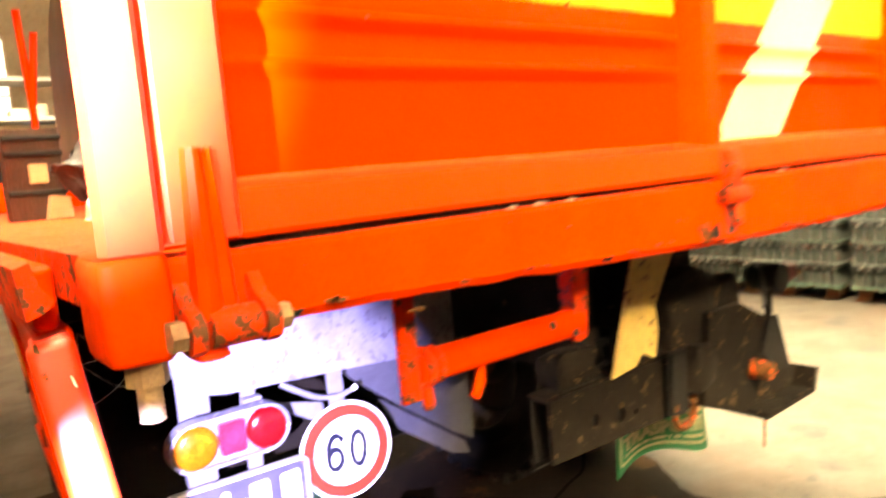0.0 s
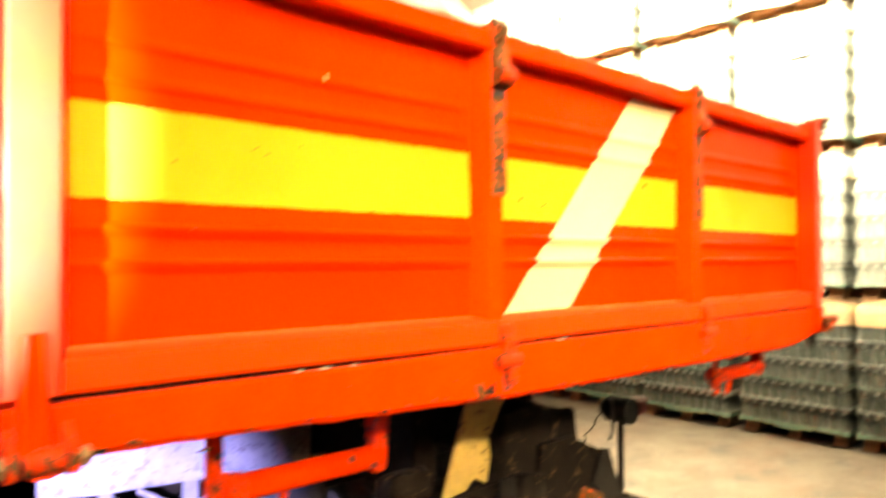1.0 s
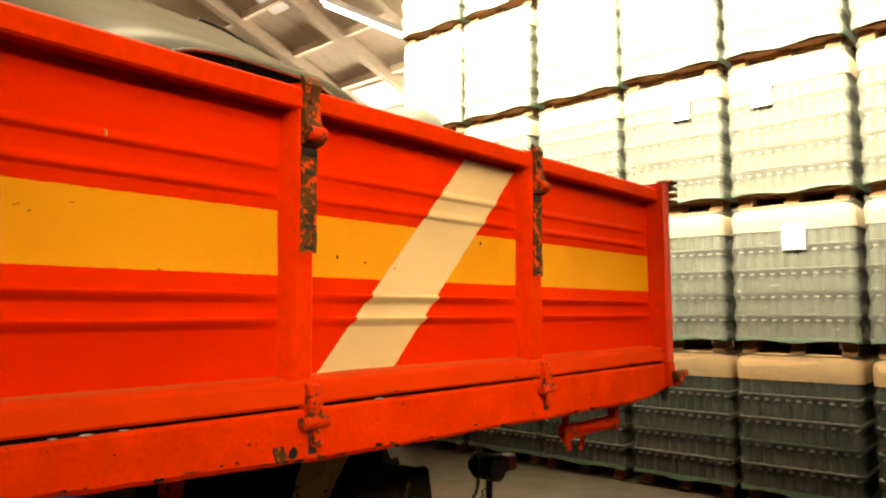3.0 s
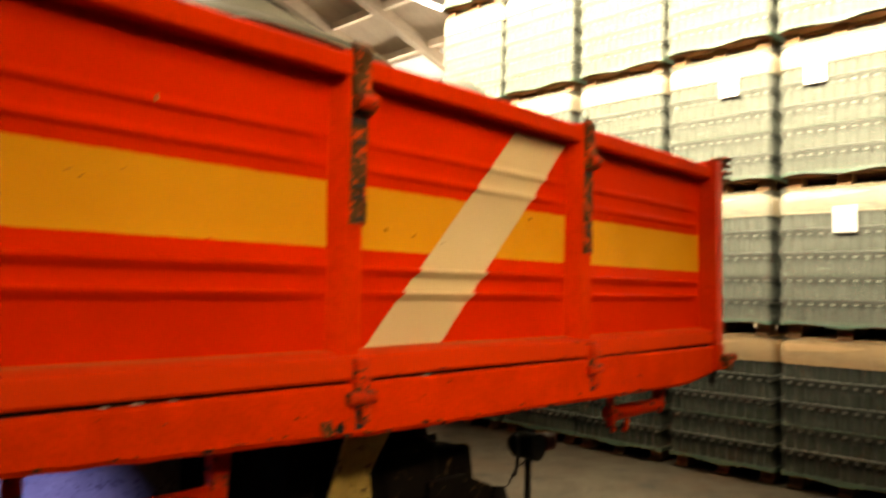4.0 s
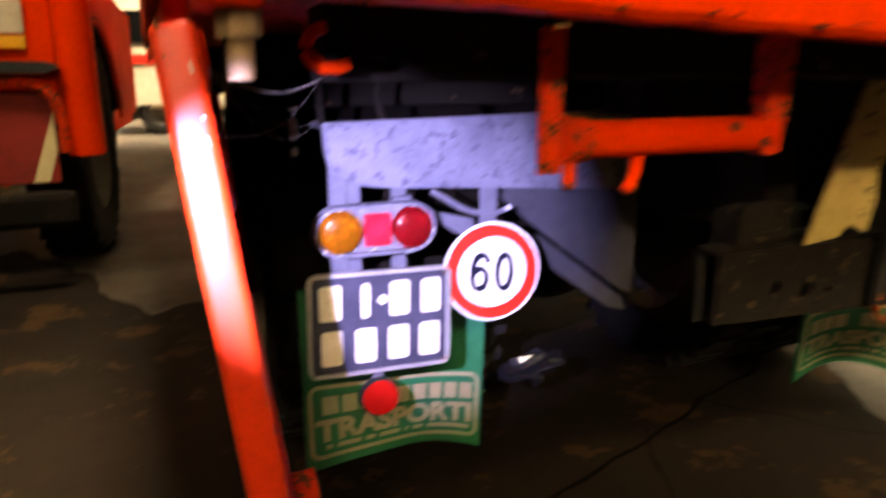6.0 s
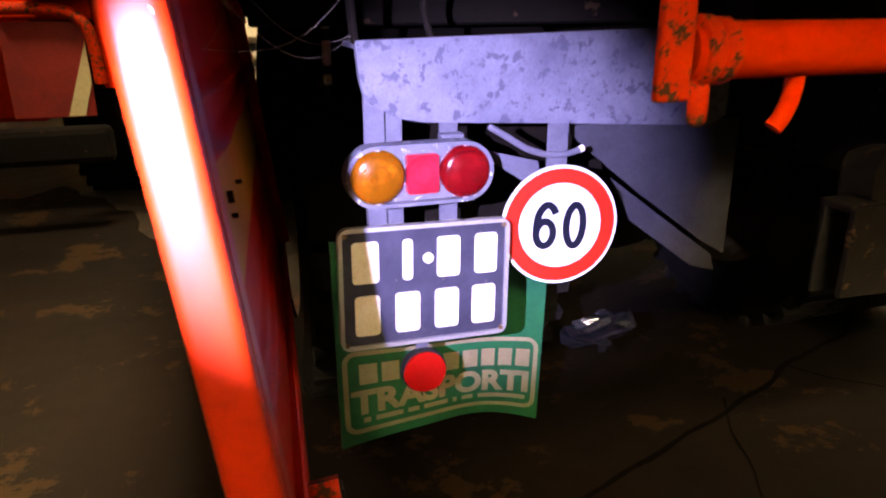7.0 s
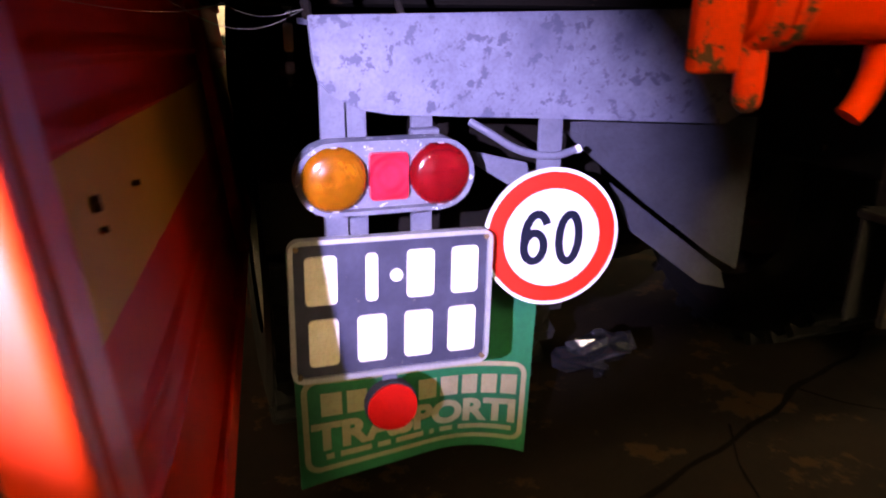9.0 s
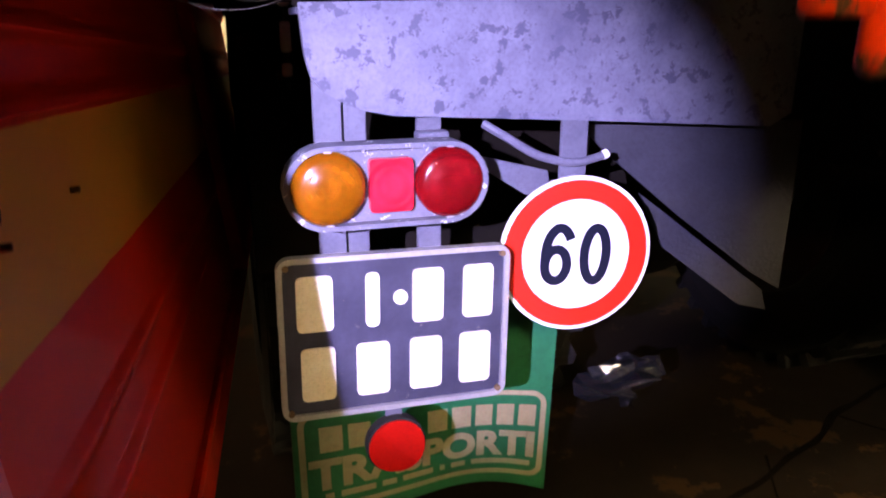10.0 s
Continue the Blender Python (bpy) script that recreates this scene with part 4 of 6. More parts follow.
# rear wheels, axle, mudguards and flaps
def road_wheel(name, cx, cy, cz, r, w, parent, tyre=M_tyre, lugs=36):
    """A tyre lathed about x with tread blocks, and a dished rim."""
    prof = [(-0.5, 0.60), (-0.5, 0.72), (-0.53, 0.84), (-0.50, 0.95), (-0.40, 1.0), (0.40, 1.0), (0.50, 0.95), (0.53, 0.84), (0.5, 0.72), (0.5, 0.60)]
    bm = bmesh.new()
    seg = 48
    rows = [[bm.verts.new((cx + u * w, cy + r * v * math.cos(k * math.tau / seg), cz + r * v * math.sin(k * math.tau / seg))) for u, v in prof] for k in range(seg)]
    for k in range(seg):
        a, b = rows[k], rows[(k + 1) % seg]
        for i in range(len(prof) - 1):
            bm.faces.new((a[i], a[i + 1], b[i + 1], b[i]))
    tread = bmesh.new()
    for k in range(lugs):
        for half in (-1, 1):
            ang = math.tau * (k + 0.25 * half) / lugs
            m = Matrix.Translation((cx, cy, cz)) @ Matrix.Rotation(ang, 4, "X") @ Matrix.Translation((half * 0.27 * w, 0, r * 1.006))
            box(tread, -0.22 * w, 0.22 * w, -0.028 * r, 0.028 * r, -0.02, 0.014, 0, m)
    t = part(name, bm, tyre, parent)
    part("tread", tread, tyre, t)["kind"] = "stuff"
    bm = bmesh.new()
    prof = [(-0.46, 0.61), (-0.30, 0.56), (-0.10, 0.50), (-0.06, 0.30), (-0.22, 0.22), (-0.26, 0.0)]
    rows = [[bm.verts.new((cx + u * w, cy + r * v * math.cos(k * math.tau / 32), cz + r * v * math.sin(k * math.tau / 32))) for u, v in prof] for k in range(32)]
    for k in range(32):
        a, b = rows[k], rows[(k + 1) % 32]
        for i in range(len(prof) - 1):
            if prof[i + 1][1] > 0:
                bm.faces.new((a[i], a[i + 1], b[i + 1], b[i]))
            else:
                bm.faces.new((a[i], a[i + 1], b[i]))
    bmesh.ops.remove_doubles(bm, verts=bm.verts, dist=1e-5)
    part("rim", bm, M_rim, t)
    return t


for cx in (-0.55, -0.24, 0.78, 1.09):
    road_wheel("wheel", cx, 1.44, 0.47, 0.47, 0.26, truck)
bm = bmesh.new()
rod(bm, (-0.5, 1.44, 0.47), (1.04, 1.44, 0.47), 0.07)
bmesh.ops.create_uvsphere(bm, u_segments=18, v_segments=10, radius=0.20, matrix=Matrix.Translation((0.27, 1.44, 0.47)))
part("axle", bm, M_chassis, truck)


def mudguard(cx0, cx1, side_sign):
    """Back skirt with a rounded corner, and the arch over the wheels."""
    bm = bmesh.new()
    o = cx0 if side_sign < 0 else cx1
    i = cx1 if side_sign < 0 else cx0
    s = 1 if side_sign < 0 else -1
    line = [(o, 0.917), (o + s * 0.004, 0.868)]
    for k in range(7):
        a = math.pi / 2 * k / 6
        line.append((o + s * (0.125 - 0.119 * math.cos(a)), 0.858 - 0.056 * math.sin(a)))
    line += [(o + s * 0.30, 0.792), (i - s * 0.03, 0.774), (i, 0.790), (i, 0.930)]
    if s < 0:
        line = line[::-1]
    prism(bm, line, "y", 0.623, 0.636, 1)
    box(bm, min(o, i), max(o, i), 0.637, 0.72, 0.906, 0.913, 0.001)
    return part("mudguard_skirt", bm, M_guard, truck, "scuffed grey mudguard skirt")


mudguard(-0.641, -0.03, -1)
bm = bmesh.new()
rows = []
for k in range(15):
    a = radians(20 + 140 * k / 14)
    rows.append([bm.verts.new((x, 1.44 - 0.62 * math.cos(a), 0.36 + 0.590 * math.sin(a))) for x in (-0.69, -0.09)])
for a, b in zip(rows, rows[1:]):
    bm.faces.new((a[0], a[1], b[1], b[0]))
made = bmesh.ops.extrude_face_region(bm, geom=list(bm.faces))
bmesh.ops.translate(bm, verts=[v for v in made["geom"] if isinstance(v, bmesh.types.BMVert)], vec=(0, 0, 0.006))
part("wheel_arch", bm, M_chassis, truck)
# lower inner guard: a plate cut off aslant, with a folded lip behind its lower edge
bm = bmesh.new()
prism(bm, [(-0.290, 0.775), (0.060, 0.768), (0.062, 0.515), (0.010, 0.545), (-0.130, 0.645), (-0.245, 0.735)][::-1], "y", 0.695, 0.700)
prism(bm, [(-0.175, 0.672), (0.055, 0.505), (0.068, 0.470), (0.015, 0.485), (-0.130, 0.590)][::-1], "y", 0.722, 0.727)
part("inner_guard", bm, M_guard_shade, truck)

# stays that carry lamp, plate and sign
bm = bmesh.new()
box(bm, -0.630, -0.600, 0.638, 0.644, 0.56, 0.900, 0.001)
part("lamp_stay", bm, M_stay, truck)
bm = bmesh.new()
box(bm, -0.597, -0.572, 0.648, 0.654, 0.56, 0.905, 0.001)
part("lamp_stay", bm, M_stay, truck)
bm = bmesh.new()
box(bm, -0.518, -0.490, 0.638, 0.644, 0.58, 0.800, 0.001)
box(bm, -0.522, -0.486, 0.620, 0.637, 0.774, 0.786, 0.002)
part("lamp_stay", bm, M_stay, truck)
bm = bmesh.new()
box(bm, -0.345, -0.311, 0.632, 0.638, 0.66, 0.800, 0.001)
prism(bm, [(-0.445, 0.752), (-0.350, 0.728), (-0.343, 0.690), (-0.378, 0.700), (-0.445, 0.742)], "y", 0.655, 0.659)
part("sign_stay", bm, M_stay, truck)
bm = bmesh.new()
tube(bm, eased([(-0.440, 0.640, 0.790), (-0.418, 0.626, 0.776), (-0.380, 0.617, 0.754), (-0.335, 0.613, 0.745), (-0.298, 0.613, 0.752)]), 0.005, 8)
part("cable", bm, M_stay, truck)
bm = bmesh.new()
rod(bm, (-0.301, 0.613, 0.751), (-0.295, 0.613, 0.754), 0.0055, 8)
part("cable_end", bm, M_white, truck)

# tail lamp
def tail_lamp(cx, cy, cz, mirror=1):
    bm = bmesh.new()
    half, r = 0.064, 0.0435
    line = stadium(cx, cz, half, r)
    ring_prism(bm, line, stadium(cx, cz, half - 0.001, r - 0.005), cy - 0.018, cy + 0.012)
    prism(bm, stadium(cx, cz, half - 0.001, r - 0.004), "y", cy - 0.004, cy + 0.012)
    lamp = part("tail_lamp", bm, M_housing, truck, "oval grey tail lamp with chipped rim")
    for dx, mat, nm in ((-0.062 * mirror, M_amber, "amber_lens"), (0.066 * mirror, M_red, "red_lens")):
        bm = bmesh.new()
        rod(bm, (cx + dx, cy - 0.0045, cz), (cx + dx, cy - 0.0075, cz), 0.037, 28)
        rod(bm, (cx + dx, cy - 0.0075, cz - 0.004), (cx + dx, cy - 0.0115, cz - 0.004), 0.011, 16, 0.006)
        part("bowl", bm, M_alu, lamp, "bright lamp bowl")
        bm = bmesh.new()
        rod(bm, (0, -0.0085, 0), (0, -0.014, 0), 0.0380, 28)
        dome(bm, (0, -0.014, 0), 0.0378, 0.013)
        ob = part(nm, bm, mat, lamp, smooth=True)
        ob.matrix_basis = Matrix.Translation((cx + dx, cy, cz))
        for sz in (-0.0385, 0.0385):
            bm = bmesh.new()
            rod(bm, (cx + dx, cy - 0.004, cz + sz), (cx + dx, cy - 0.016, cz + sz), 0.004, 8)
            part("screw", bm, M_alu, lamp)
    bm = bmesh.new()
    prism(bm, rounded(0, 0, 0.046, 0.056, 0.005), "y", -0.014, 0.0)
    ob = part("reflector", bm, M_redsq, lamp)
    ob.matrix_basis = Matrix.Translation((cx + 0.003 * mirror, cy, cz))
    return lamp


tail_lamp(-0.563, 0.596, 0.7385)

# registration plate: rimmed dark plate, its characters as plain raised bars
plate_m = Matrix.Translation((-0.552, 0.604, 0.566)) @ Matrix.Rotation(radians(-1.5), 4, "X") @ Matrix.Rotation(radians(1.2), 4, "Y") @ Matrix.Diagonal((0.96, 1, 0.98, 1))
bm = bmesh.new()
prism(bm, rounded(0, 0, 0.266, 0.184, 0.012), "y", -0.002, 0.004)
plate = part("number_plate", bm, M_plate, None, "dark square plate in a scratched metal rim")
plate.matrix_basis = plate_m
attach(plate, truck)
bm = bmesh.new()
ring_prism(bm, rounded(0, 0, 0.274, 0.192, 0.015), rounded(0, 0, 0.2615, 0.1795, 0.011), -0.007, 0.006)
attach(part("rim", bm, M_alu), plate)
for x, w, z in ((-0.096, 0.044, 0.042), (-0.030, 0.017, 0.042), (0.036, 0.040, 0.042), (0.098, 0.040, 0.042), (-0.094, 0.042, -0.042), (-0.030, 0.042, -0.042), (0.034, 0.042, -0.042), (0.096, 0.042, -0.042)):
    bm = bmesh.new()
    prism(bm, rounded(x, z, w * 0.93, 0.064, 0.006, 3), "y", -0.0055, -0.0021)
    attach(part("raised_bar", bm, M_bar), plate)
bm = bmesh.new()
rod(bm, (0.003, -0.0021, 0.042), (0.003, -0.0055, 0.042), 0.0085, 12)
attach(part("raised_dot", bm, M_bar), plate)
for x in (-0.127, 0.127):
    for z in (-0.086, 0.086):
        bm = bmesh.new()
        rod(bm, (x, -0.004, z), (x, -0.0085, z), 0.0038, 8)
        attach(part("rivet", bm, M_bolt), plate)

# round red reflector under the plate
bm = bmesh.new()
rod(bm, (-0.556, 0.616, 0.419), (-0.556, 0.602, 0.419), 0.036, 28)
part("reflector_cup", bm, M_black, truck)
bm = bmesh.new()
ring = [Vector((0.034 * math.cos(math.tau * k / 32), 0, 0.034 * math.sin(math.tau * k / 32))) for k in range(32)]
ridge = Vector((-0.72, 0, 0.69))
front = []
for p in ring:
    off = abs(p.dot(Vector((0.69, 0, 0.72))))
    front.append(bm.verts.new(p + Vector((0, -0.0055 + 0.10 * off, 0))))
back = [bm.verts.new(p) for p in ring]
start = min(range(32), key=lambda k: (ring[k] - ridge * 0.034).length)
order = [front[(start + k) % 32] for k in range(32)]
bm.faces.new(order[:17])
bm.faces.new(order[16:] + order[:1])
for k in range(32):
    bm.faces.new((front[k], front[(k + 1) % 32], back[(k + 1) % 32], back[k]))
bm.faces.new(back)
ob = part("round_reflector", bm, M_roundred, None)
ob.matrix_basis = Matrix.Translation((-0.556, 0.601, 0.419))
attach(ob, truck)
bm = bmesh.new()
box(bm, -0.566, -0.546, 0.612, 0.616, 0.419, 0.49, 0.001)
part("reflector_strap", bm, M_stay, truck)

# speed disc
sign_m = Matrix.Translation((-0.323, 0.622, 0.629)) @ Matrix.Rotation(radians(-6.0), 4, "Z") @ Matrix.Rotation(radians(-2.0), 4, "X") @ Matrix.Rotation(radians(3.0), 4, "Y")
disc = lambda r: [(r * math.cos(k * math.tau / 48), r * math.sin(k * math.tau / 48)) for k in range(48)]
bm = bmesh.new()
prism(bm, disc(0.0970), "y", 0.0, 0.004)
sign = part("speed_disc", bm, M_white, None, "round white speed disc with red ring reading 60")
sign.matrix_basis = sign_m
attach(sign, truck)
bm = bmesh.new()
ring_prism(bm, disc(0.0922), disc(0.0690), -0.0012, -0.0002)
attach(part("red_ring", bm, M_signred), sign)


def stroke(bm, points, w, y0, y1, closed=False):
    """A band of even width along a line in x, z."""
    n = len(points)
    rows = []
    for k in range(n):
        a = Vector(points[(k - 1) % n] if closed or k else points[0])
        b = Vector(points[(k + 1) % n] if closed or k < n - 1 else points[-1])
        d = (b - a).normalized()
        s = Vector((-d.y, d.x)) * w / 2
        p = Vector(points[k])
        rows.append([bm.verts.new((q.x, y, q.y)) for y in (y0, y1) for q in (p + s, p - s)])
    for k in range(n if closed else n - 1):
        a, b = rows[k], rows[(k + 1) % n]
        for i, j in ((0, 1), (1, 3), (3, 2), (2, 0)):
            bm.faces.new((a[i], a[j], b[j], b[i]))
    if not closed:
        for r in (rows[0], rows[-1]):
            bm.faces.new((r[0], r[1], r[3], r[2]))


oval = lambda cx, cz, rx, rz, a0, a1, n: [(cx + rx * math.cos(radians(a0 + (a1 - a0) * k / n)), cz + rz * math.sin(radians(a0 + (a1 - a0) * k / n))) for k in range(n + 1)]
bm = bmesh.new()
stroke(bm, oval(0.0246, 0.0, 0.0142, 0.0332, 0, 360, 40)[:-1], 0.0118, -0.0016, -0.0004, True)
attach(part("numeral", bm, M_ink), sign)
bm = bmesh.new()
stroke(bm, oval(-0.0252, -0.0132, 0.0142, 0.0198, 0, 360, 36)[:-1], 0.0118, -0.0016, -0.0004, True)
stroke(bm, oval(-0.0224, 0.000, 0.0170, 0.0332, 35, 180, 18) + [(-0.0394, -0.010)], 0.0118, -0.0020, -0.0004)
attach(part("numeral", bm, M_ink), sign)


# printed green mudflaps, wavy rubber
def mudflap(cx, cy, top, low, w, sway):
    bm = bmesh.new()
    tilt = 0.022 if sway > 0 else 0.0
    if sway > 0:
        wave = lambda u: 0.034 * (1 - ((u + 0.3) / (0.7 if u < -0.3 else 1.3)) ** 2) - 0.016
    else:
        wave = lambda u: 0.030 * math.cos(u * 2.6 + 0.5)
    at_ = lambda u, v: Vector((cx + u * w / 2, cy + sway * (0.02 * math.sin(u * 3.0) * (1 - v) + 0.02 * (1 - v) * u), low + (top - low) * v + (1 - v) ** 2 * wave(u) - tilt * u))
    rows = [[bm.verts.new(at_(-1 + 2 * i / 24, j / 10)) for j in range(11)] for i in range(25)]
    for a, b in zip(rows, rows[1:]):
        for j in range(10):
            bm.faces.new((a[j], b[j], b[j + 1], a[j + 1]))
    made = bmesh.ops.extrude_face_region(bm, geom=list(bm.faces))
    bmesh.ops.translate(bm, verts=[v for v in made["geom"] if isinstance(v, bmesh.types.BMVert)], vec=(0, 0.008, 0))
    flap = part("mudflap", bm, M_green, truck, "wavy green rubber mudflap with cream print")
    # print laid on the bent sheet
    def ribbon(u0, u1, v0, v1):
        bm = bmesh.new()
        n = max(2, int(abs(u1 - u0) * 14))
        rows = [[bm.verts.new(at_(u0 + (u1 - u0) * i / n, v) + Vector((0, -0.002, 0))) for v in (v0, v1)] for i in range(n + 1)]
        for a, b in zip(rows, rows[1:]):
            bm.faces.new((a[0], b[0], b[1], a[1]))
        made = bmesh.ops.extrude_face_region(bm, geom=list(bm.faces))
        bmesh.ops.translate(bm, verts=[v for v in made["geom"] if isinstance(v, bmesh.types.BMVert)], vec=(0, 0.001, 0))
        return part("print", bm, M_flapink, flap)
    def frame_line(pts, w):
        """A cream line of even width along points in the flap's own u, v."""
        bm = bmesh.new()
        rows = []
        n = len(pts)
        for i in range(n):
            a, b = Vector(pts[(i - 1) % n]), Vector(pts[(i + 1) % n])
            d = Vector(((b - a).x * 0.5, b.y - a.y)).normalized()
            side = Vector((-d.y * 2.0, d.x)) * w / 2
            p = Vector(pts[i])
            rows.append([bm.verts.new(at_(q.x, q.y) + Vector((0, -0.002, 0))) for q in (p + side, p - side)])
        for i in range(n):
            a, b = rows[i], rows[(i + 1) % n]
            bm.faces.new((a[0], b[0], b[1], a[1]))
        made = bmesh.ops.extrude_face_region(bm, geom=list(bm.faces))
        bmesh.ops.translate(bm, verts=[v for v in made["geom"] if isinstance(v, bmesh.types.BMVert)], vec=(0, 0.001, 0))
        return part("border", bm, M_flapink, flap)
    edge = []
    for cu, cv, a0 in ((0.84, 0.415, 0), (-0.84, 0.415, 90), (-0.84, 0.115, 180), (0.84, 0.115, 270)):
        edge += [(cu + 0.10 * math.cos(radians(a0 + 15 * k)), cv + 0.05 * math.sin(radians(a0 + 15 * k))) for k in range(7)]
    fine = []
    for (u0, v0), (u1, v1) in zip(edge, edge[1:] + edge[:1]):
        steps = 14 if abs(u1 - u0) > 0.5 else 1
        fine += [(u0 + (u1 - u0) * i / steps, v0 + (v1 - v0) * i / steps) for i in range(steps)]
    frame_line(fine, 0.022)
    for u0, u1 in ((-0.82, -0.66), (-0.62, -0.46), (-0.42, -0.24), (-0.02, 0.14), (0.18, 0.34), (0.38, 0.52), (0.56, 0.70), (0.74, 0.88)):
        ribbon(u0, u1, 0.306, 0.408)
    for u0, u1 in ((-0.8, -0.74), (-0.69, -0.44), (-0.39, -0.28), (-0.23, 0.02), (0.08, 0.12), (0.18, 0.30), (0.36, 0.86)):
        ribbon(u0, u1, 0.106, 0.130)
    ob = letters("TRASPORTI", 0.062, Matrix.Translation((cx, 0, low + 0.208 * (top - low))) @ Matrix.Rotation(radians(90), 4, "X"), M_flapink, flap, "lettering", 0.0026, 1.16, 0.0008)
    for v in ob.data.vertices:
        u, h = (v.co.x - cx) / (w / 2), (v.co.z - low) / (top - low)
        q = at_(u, h)
        v.co = Vector((v.co.x, q.y - 0.0025 + v.co.y, q.z))
    return flap


mudflap(-0.460, 0.79, 0.56, 0.183, 0.412, 1)
mudflap(0.965, 0.80, 0.56, 0.145, 0.435, -1)

# cream stay plate, rear cross-member with holes, caked coupling, towing jaw
bm = bmesh.new()
prism(bm, [(0.155, 0.704), (0.232, 0.712), (0.256, 0.735), (0.302, 0.715), (0.316, 0.775), (0.310, 0.830), (0.350, 0.890), (0.398, 0.955), (0.425, 1.03), (0.272, 1.03)], "y", 0.338, 0.346)
part("stay_plate", bm, M_cream, truck, "peeling cream-painted steel plate")


def holed_plate(x0, x1, z_low, z_top, y0, y1, holes, seg=16):
    """A plate in x, z with round holes cut right through, strip by strip."""
    bm = bmesh.new()
    cuts = [x0] + [0.5 * (a[0] + b[0]) for a, b in zip(holes, holes[1:])] + [x1]
    for (hx, hz, r), a, b in zip(holes, cuts, cuts[1:]):
        inner = [(hx + r * math.cos(math.tau * k / seg + math.pi / 4), hz + r * math.sin(math.tau * k / seg + math.pi / 4)) for k in range(seg)]
        corner = [(b, z_top(b)), (a, z_top(a)), (a, z_low(a)), (b, z_low(b))]
        outer = []
        for k in range(seg):
            i, f = divmod(k, seg // 4)
            f /= seg / 4
            p, q = corner[i], corner[(i + 1) % 4]
            outer.append((p[0] + (q[0] - p[0]) * f, p[1] + (q[1] - p[1]) * f))
        ring_prism(bm, outer, inner, y0, y1)
    return bm


bm = holed_plate(-0.02, 0.50, lambda x: 0.570 - 0.03 * (x + 0.02), lambda x: 0.698, 0.355, 0.363, [(0.110, 0.624, 0.014), (0.192, 0.612, 0.016), (0.245, 0.606, 0.006)])
box(bm, -0.02, 0.55, 0.3635, 0.42, 0.691, 0.701, 0.002)
part("cross_member", bm, M_grease, truck, "dirty rear cross-member with round holes")


# dark plate added behind the round holes to make them look shaded
bm = bmesh.new()
box(bm, -0.02, 0.50, 0.406, 0.412, 0.56, 0.6905, 0.001)
part("hole_shade_plate", bm, M_tyre, truck)


def caked_lump(x0, x1, y0, y1, z0, z1, seed):
    """Cast block under a crust of grease and old paint."""
    bm = bmesh.new()
    box(bm, x0, x1, y0, y1, z0, z1, 0.012, segments=2)
    bmesh.ops.subdivide_edges(bm, edges=list(bm.edges), cuts=4, use_grid_fill=True)
    for v in bm.verts:
        p = v.co + Vector((seed, 0, 0))
        v.co += 0.016 * Vector((noise.noise(p * 11), noise.noise(p * 13), noise.noise(p * 12))) + 0.007 * Vector((noise.noise(p * 40), noise.noise(p * 43), noise.noise(p * 41)))
    return part("coupling_block", bm, M_grease, truck, "greasy coupling block with flaking paint", smooth=True)


for k, (x0, x1, y0, y1, z0, z1) in enumerate(((0.405, 0.565, 0.365, 0.46, 0.59, 0.875), (0.545, 0.72, 0.38, 0.46, 0.65, 0.835), (0.385, 0.49, 0.30, 0.350, 0.61, 0.715), (0.02, 0.15, 0.37, 0.44, 0.702, 0.77))):
    caked_lump(x0, x1, y0, y1, z0, z1, k * 3.7)
bm = bmesh.new()
prism(bm, [(0.330, 0.575), (0.383, 0.571), (0.392, 0.718), (0.339, 0.715)], "y", 0.320, 0.336)
part("clevis_plate", bm, M_tyre, truck)
bm = bmesh.new()
prism(bm, [(0.72, 0.630), (0.78, 0.572), (0.868, 0.558), (0.80, 0.715), (0.765, 0.722)], "y", 0.318, 0.330)
part("jaw_bracket", bm, M_tyre, truck)
bm = bmesh.new()
prism(bm, [(0.475, 0.555), (0.66, 0.488), (0.915, 0.490), (0.940, 0.548), (0.895, 0.562), (0.868, 0.553), (0.782, 0.712), (0.65, 0.772), (0.52, 0.772)], "y", 0.335, 0.355)
prism(bm, [(0.66, 0.481), (0.918, 0.487), (0.940, 0.548), (0.927, 0.551), (0.900, 0.500), (0.66, 0.496)], "y", 0.28, 0.42)
jaw = part("towing_jaw", bm, M_grease, truck, "dark greasy towing jaw plate")
bm = bmesh.new()
bmesh.ops.create_cone(bm, segments=20, radius1=0.026, radius2=0.022, depth=0.05, cap_ends=True, matrix=Matrix.Translation((0.69, 0.305, 0.598)) @ Matrix.Rotation(radians(90), 4, "X"))
part("bush", bm, M_rusty, jaw)
bm = bmesh.new()
tube(bm, [(0.380 + 0.040 * math.cos(a), 0.325, 0.578 + 0.040 * math.sin(a)) for a in [radians(150 + 240 * k / 14) for k in range(15)]], 0.009, 8)
part("tow_eye", bm, M_rusty, jaw)
bm = bmesh.new()
tube(bm, [(0.735, 0.33, 0.486), (0.740, 0.33, 0.436), (0.735, 0.33, 0.376)], 0.004, 6)
part("split_pin_cord", bm, M_rusty, jaw)
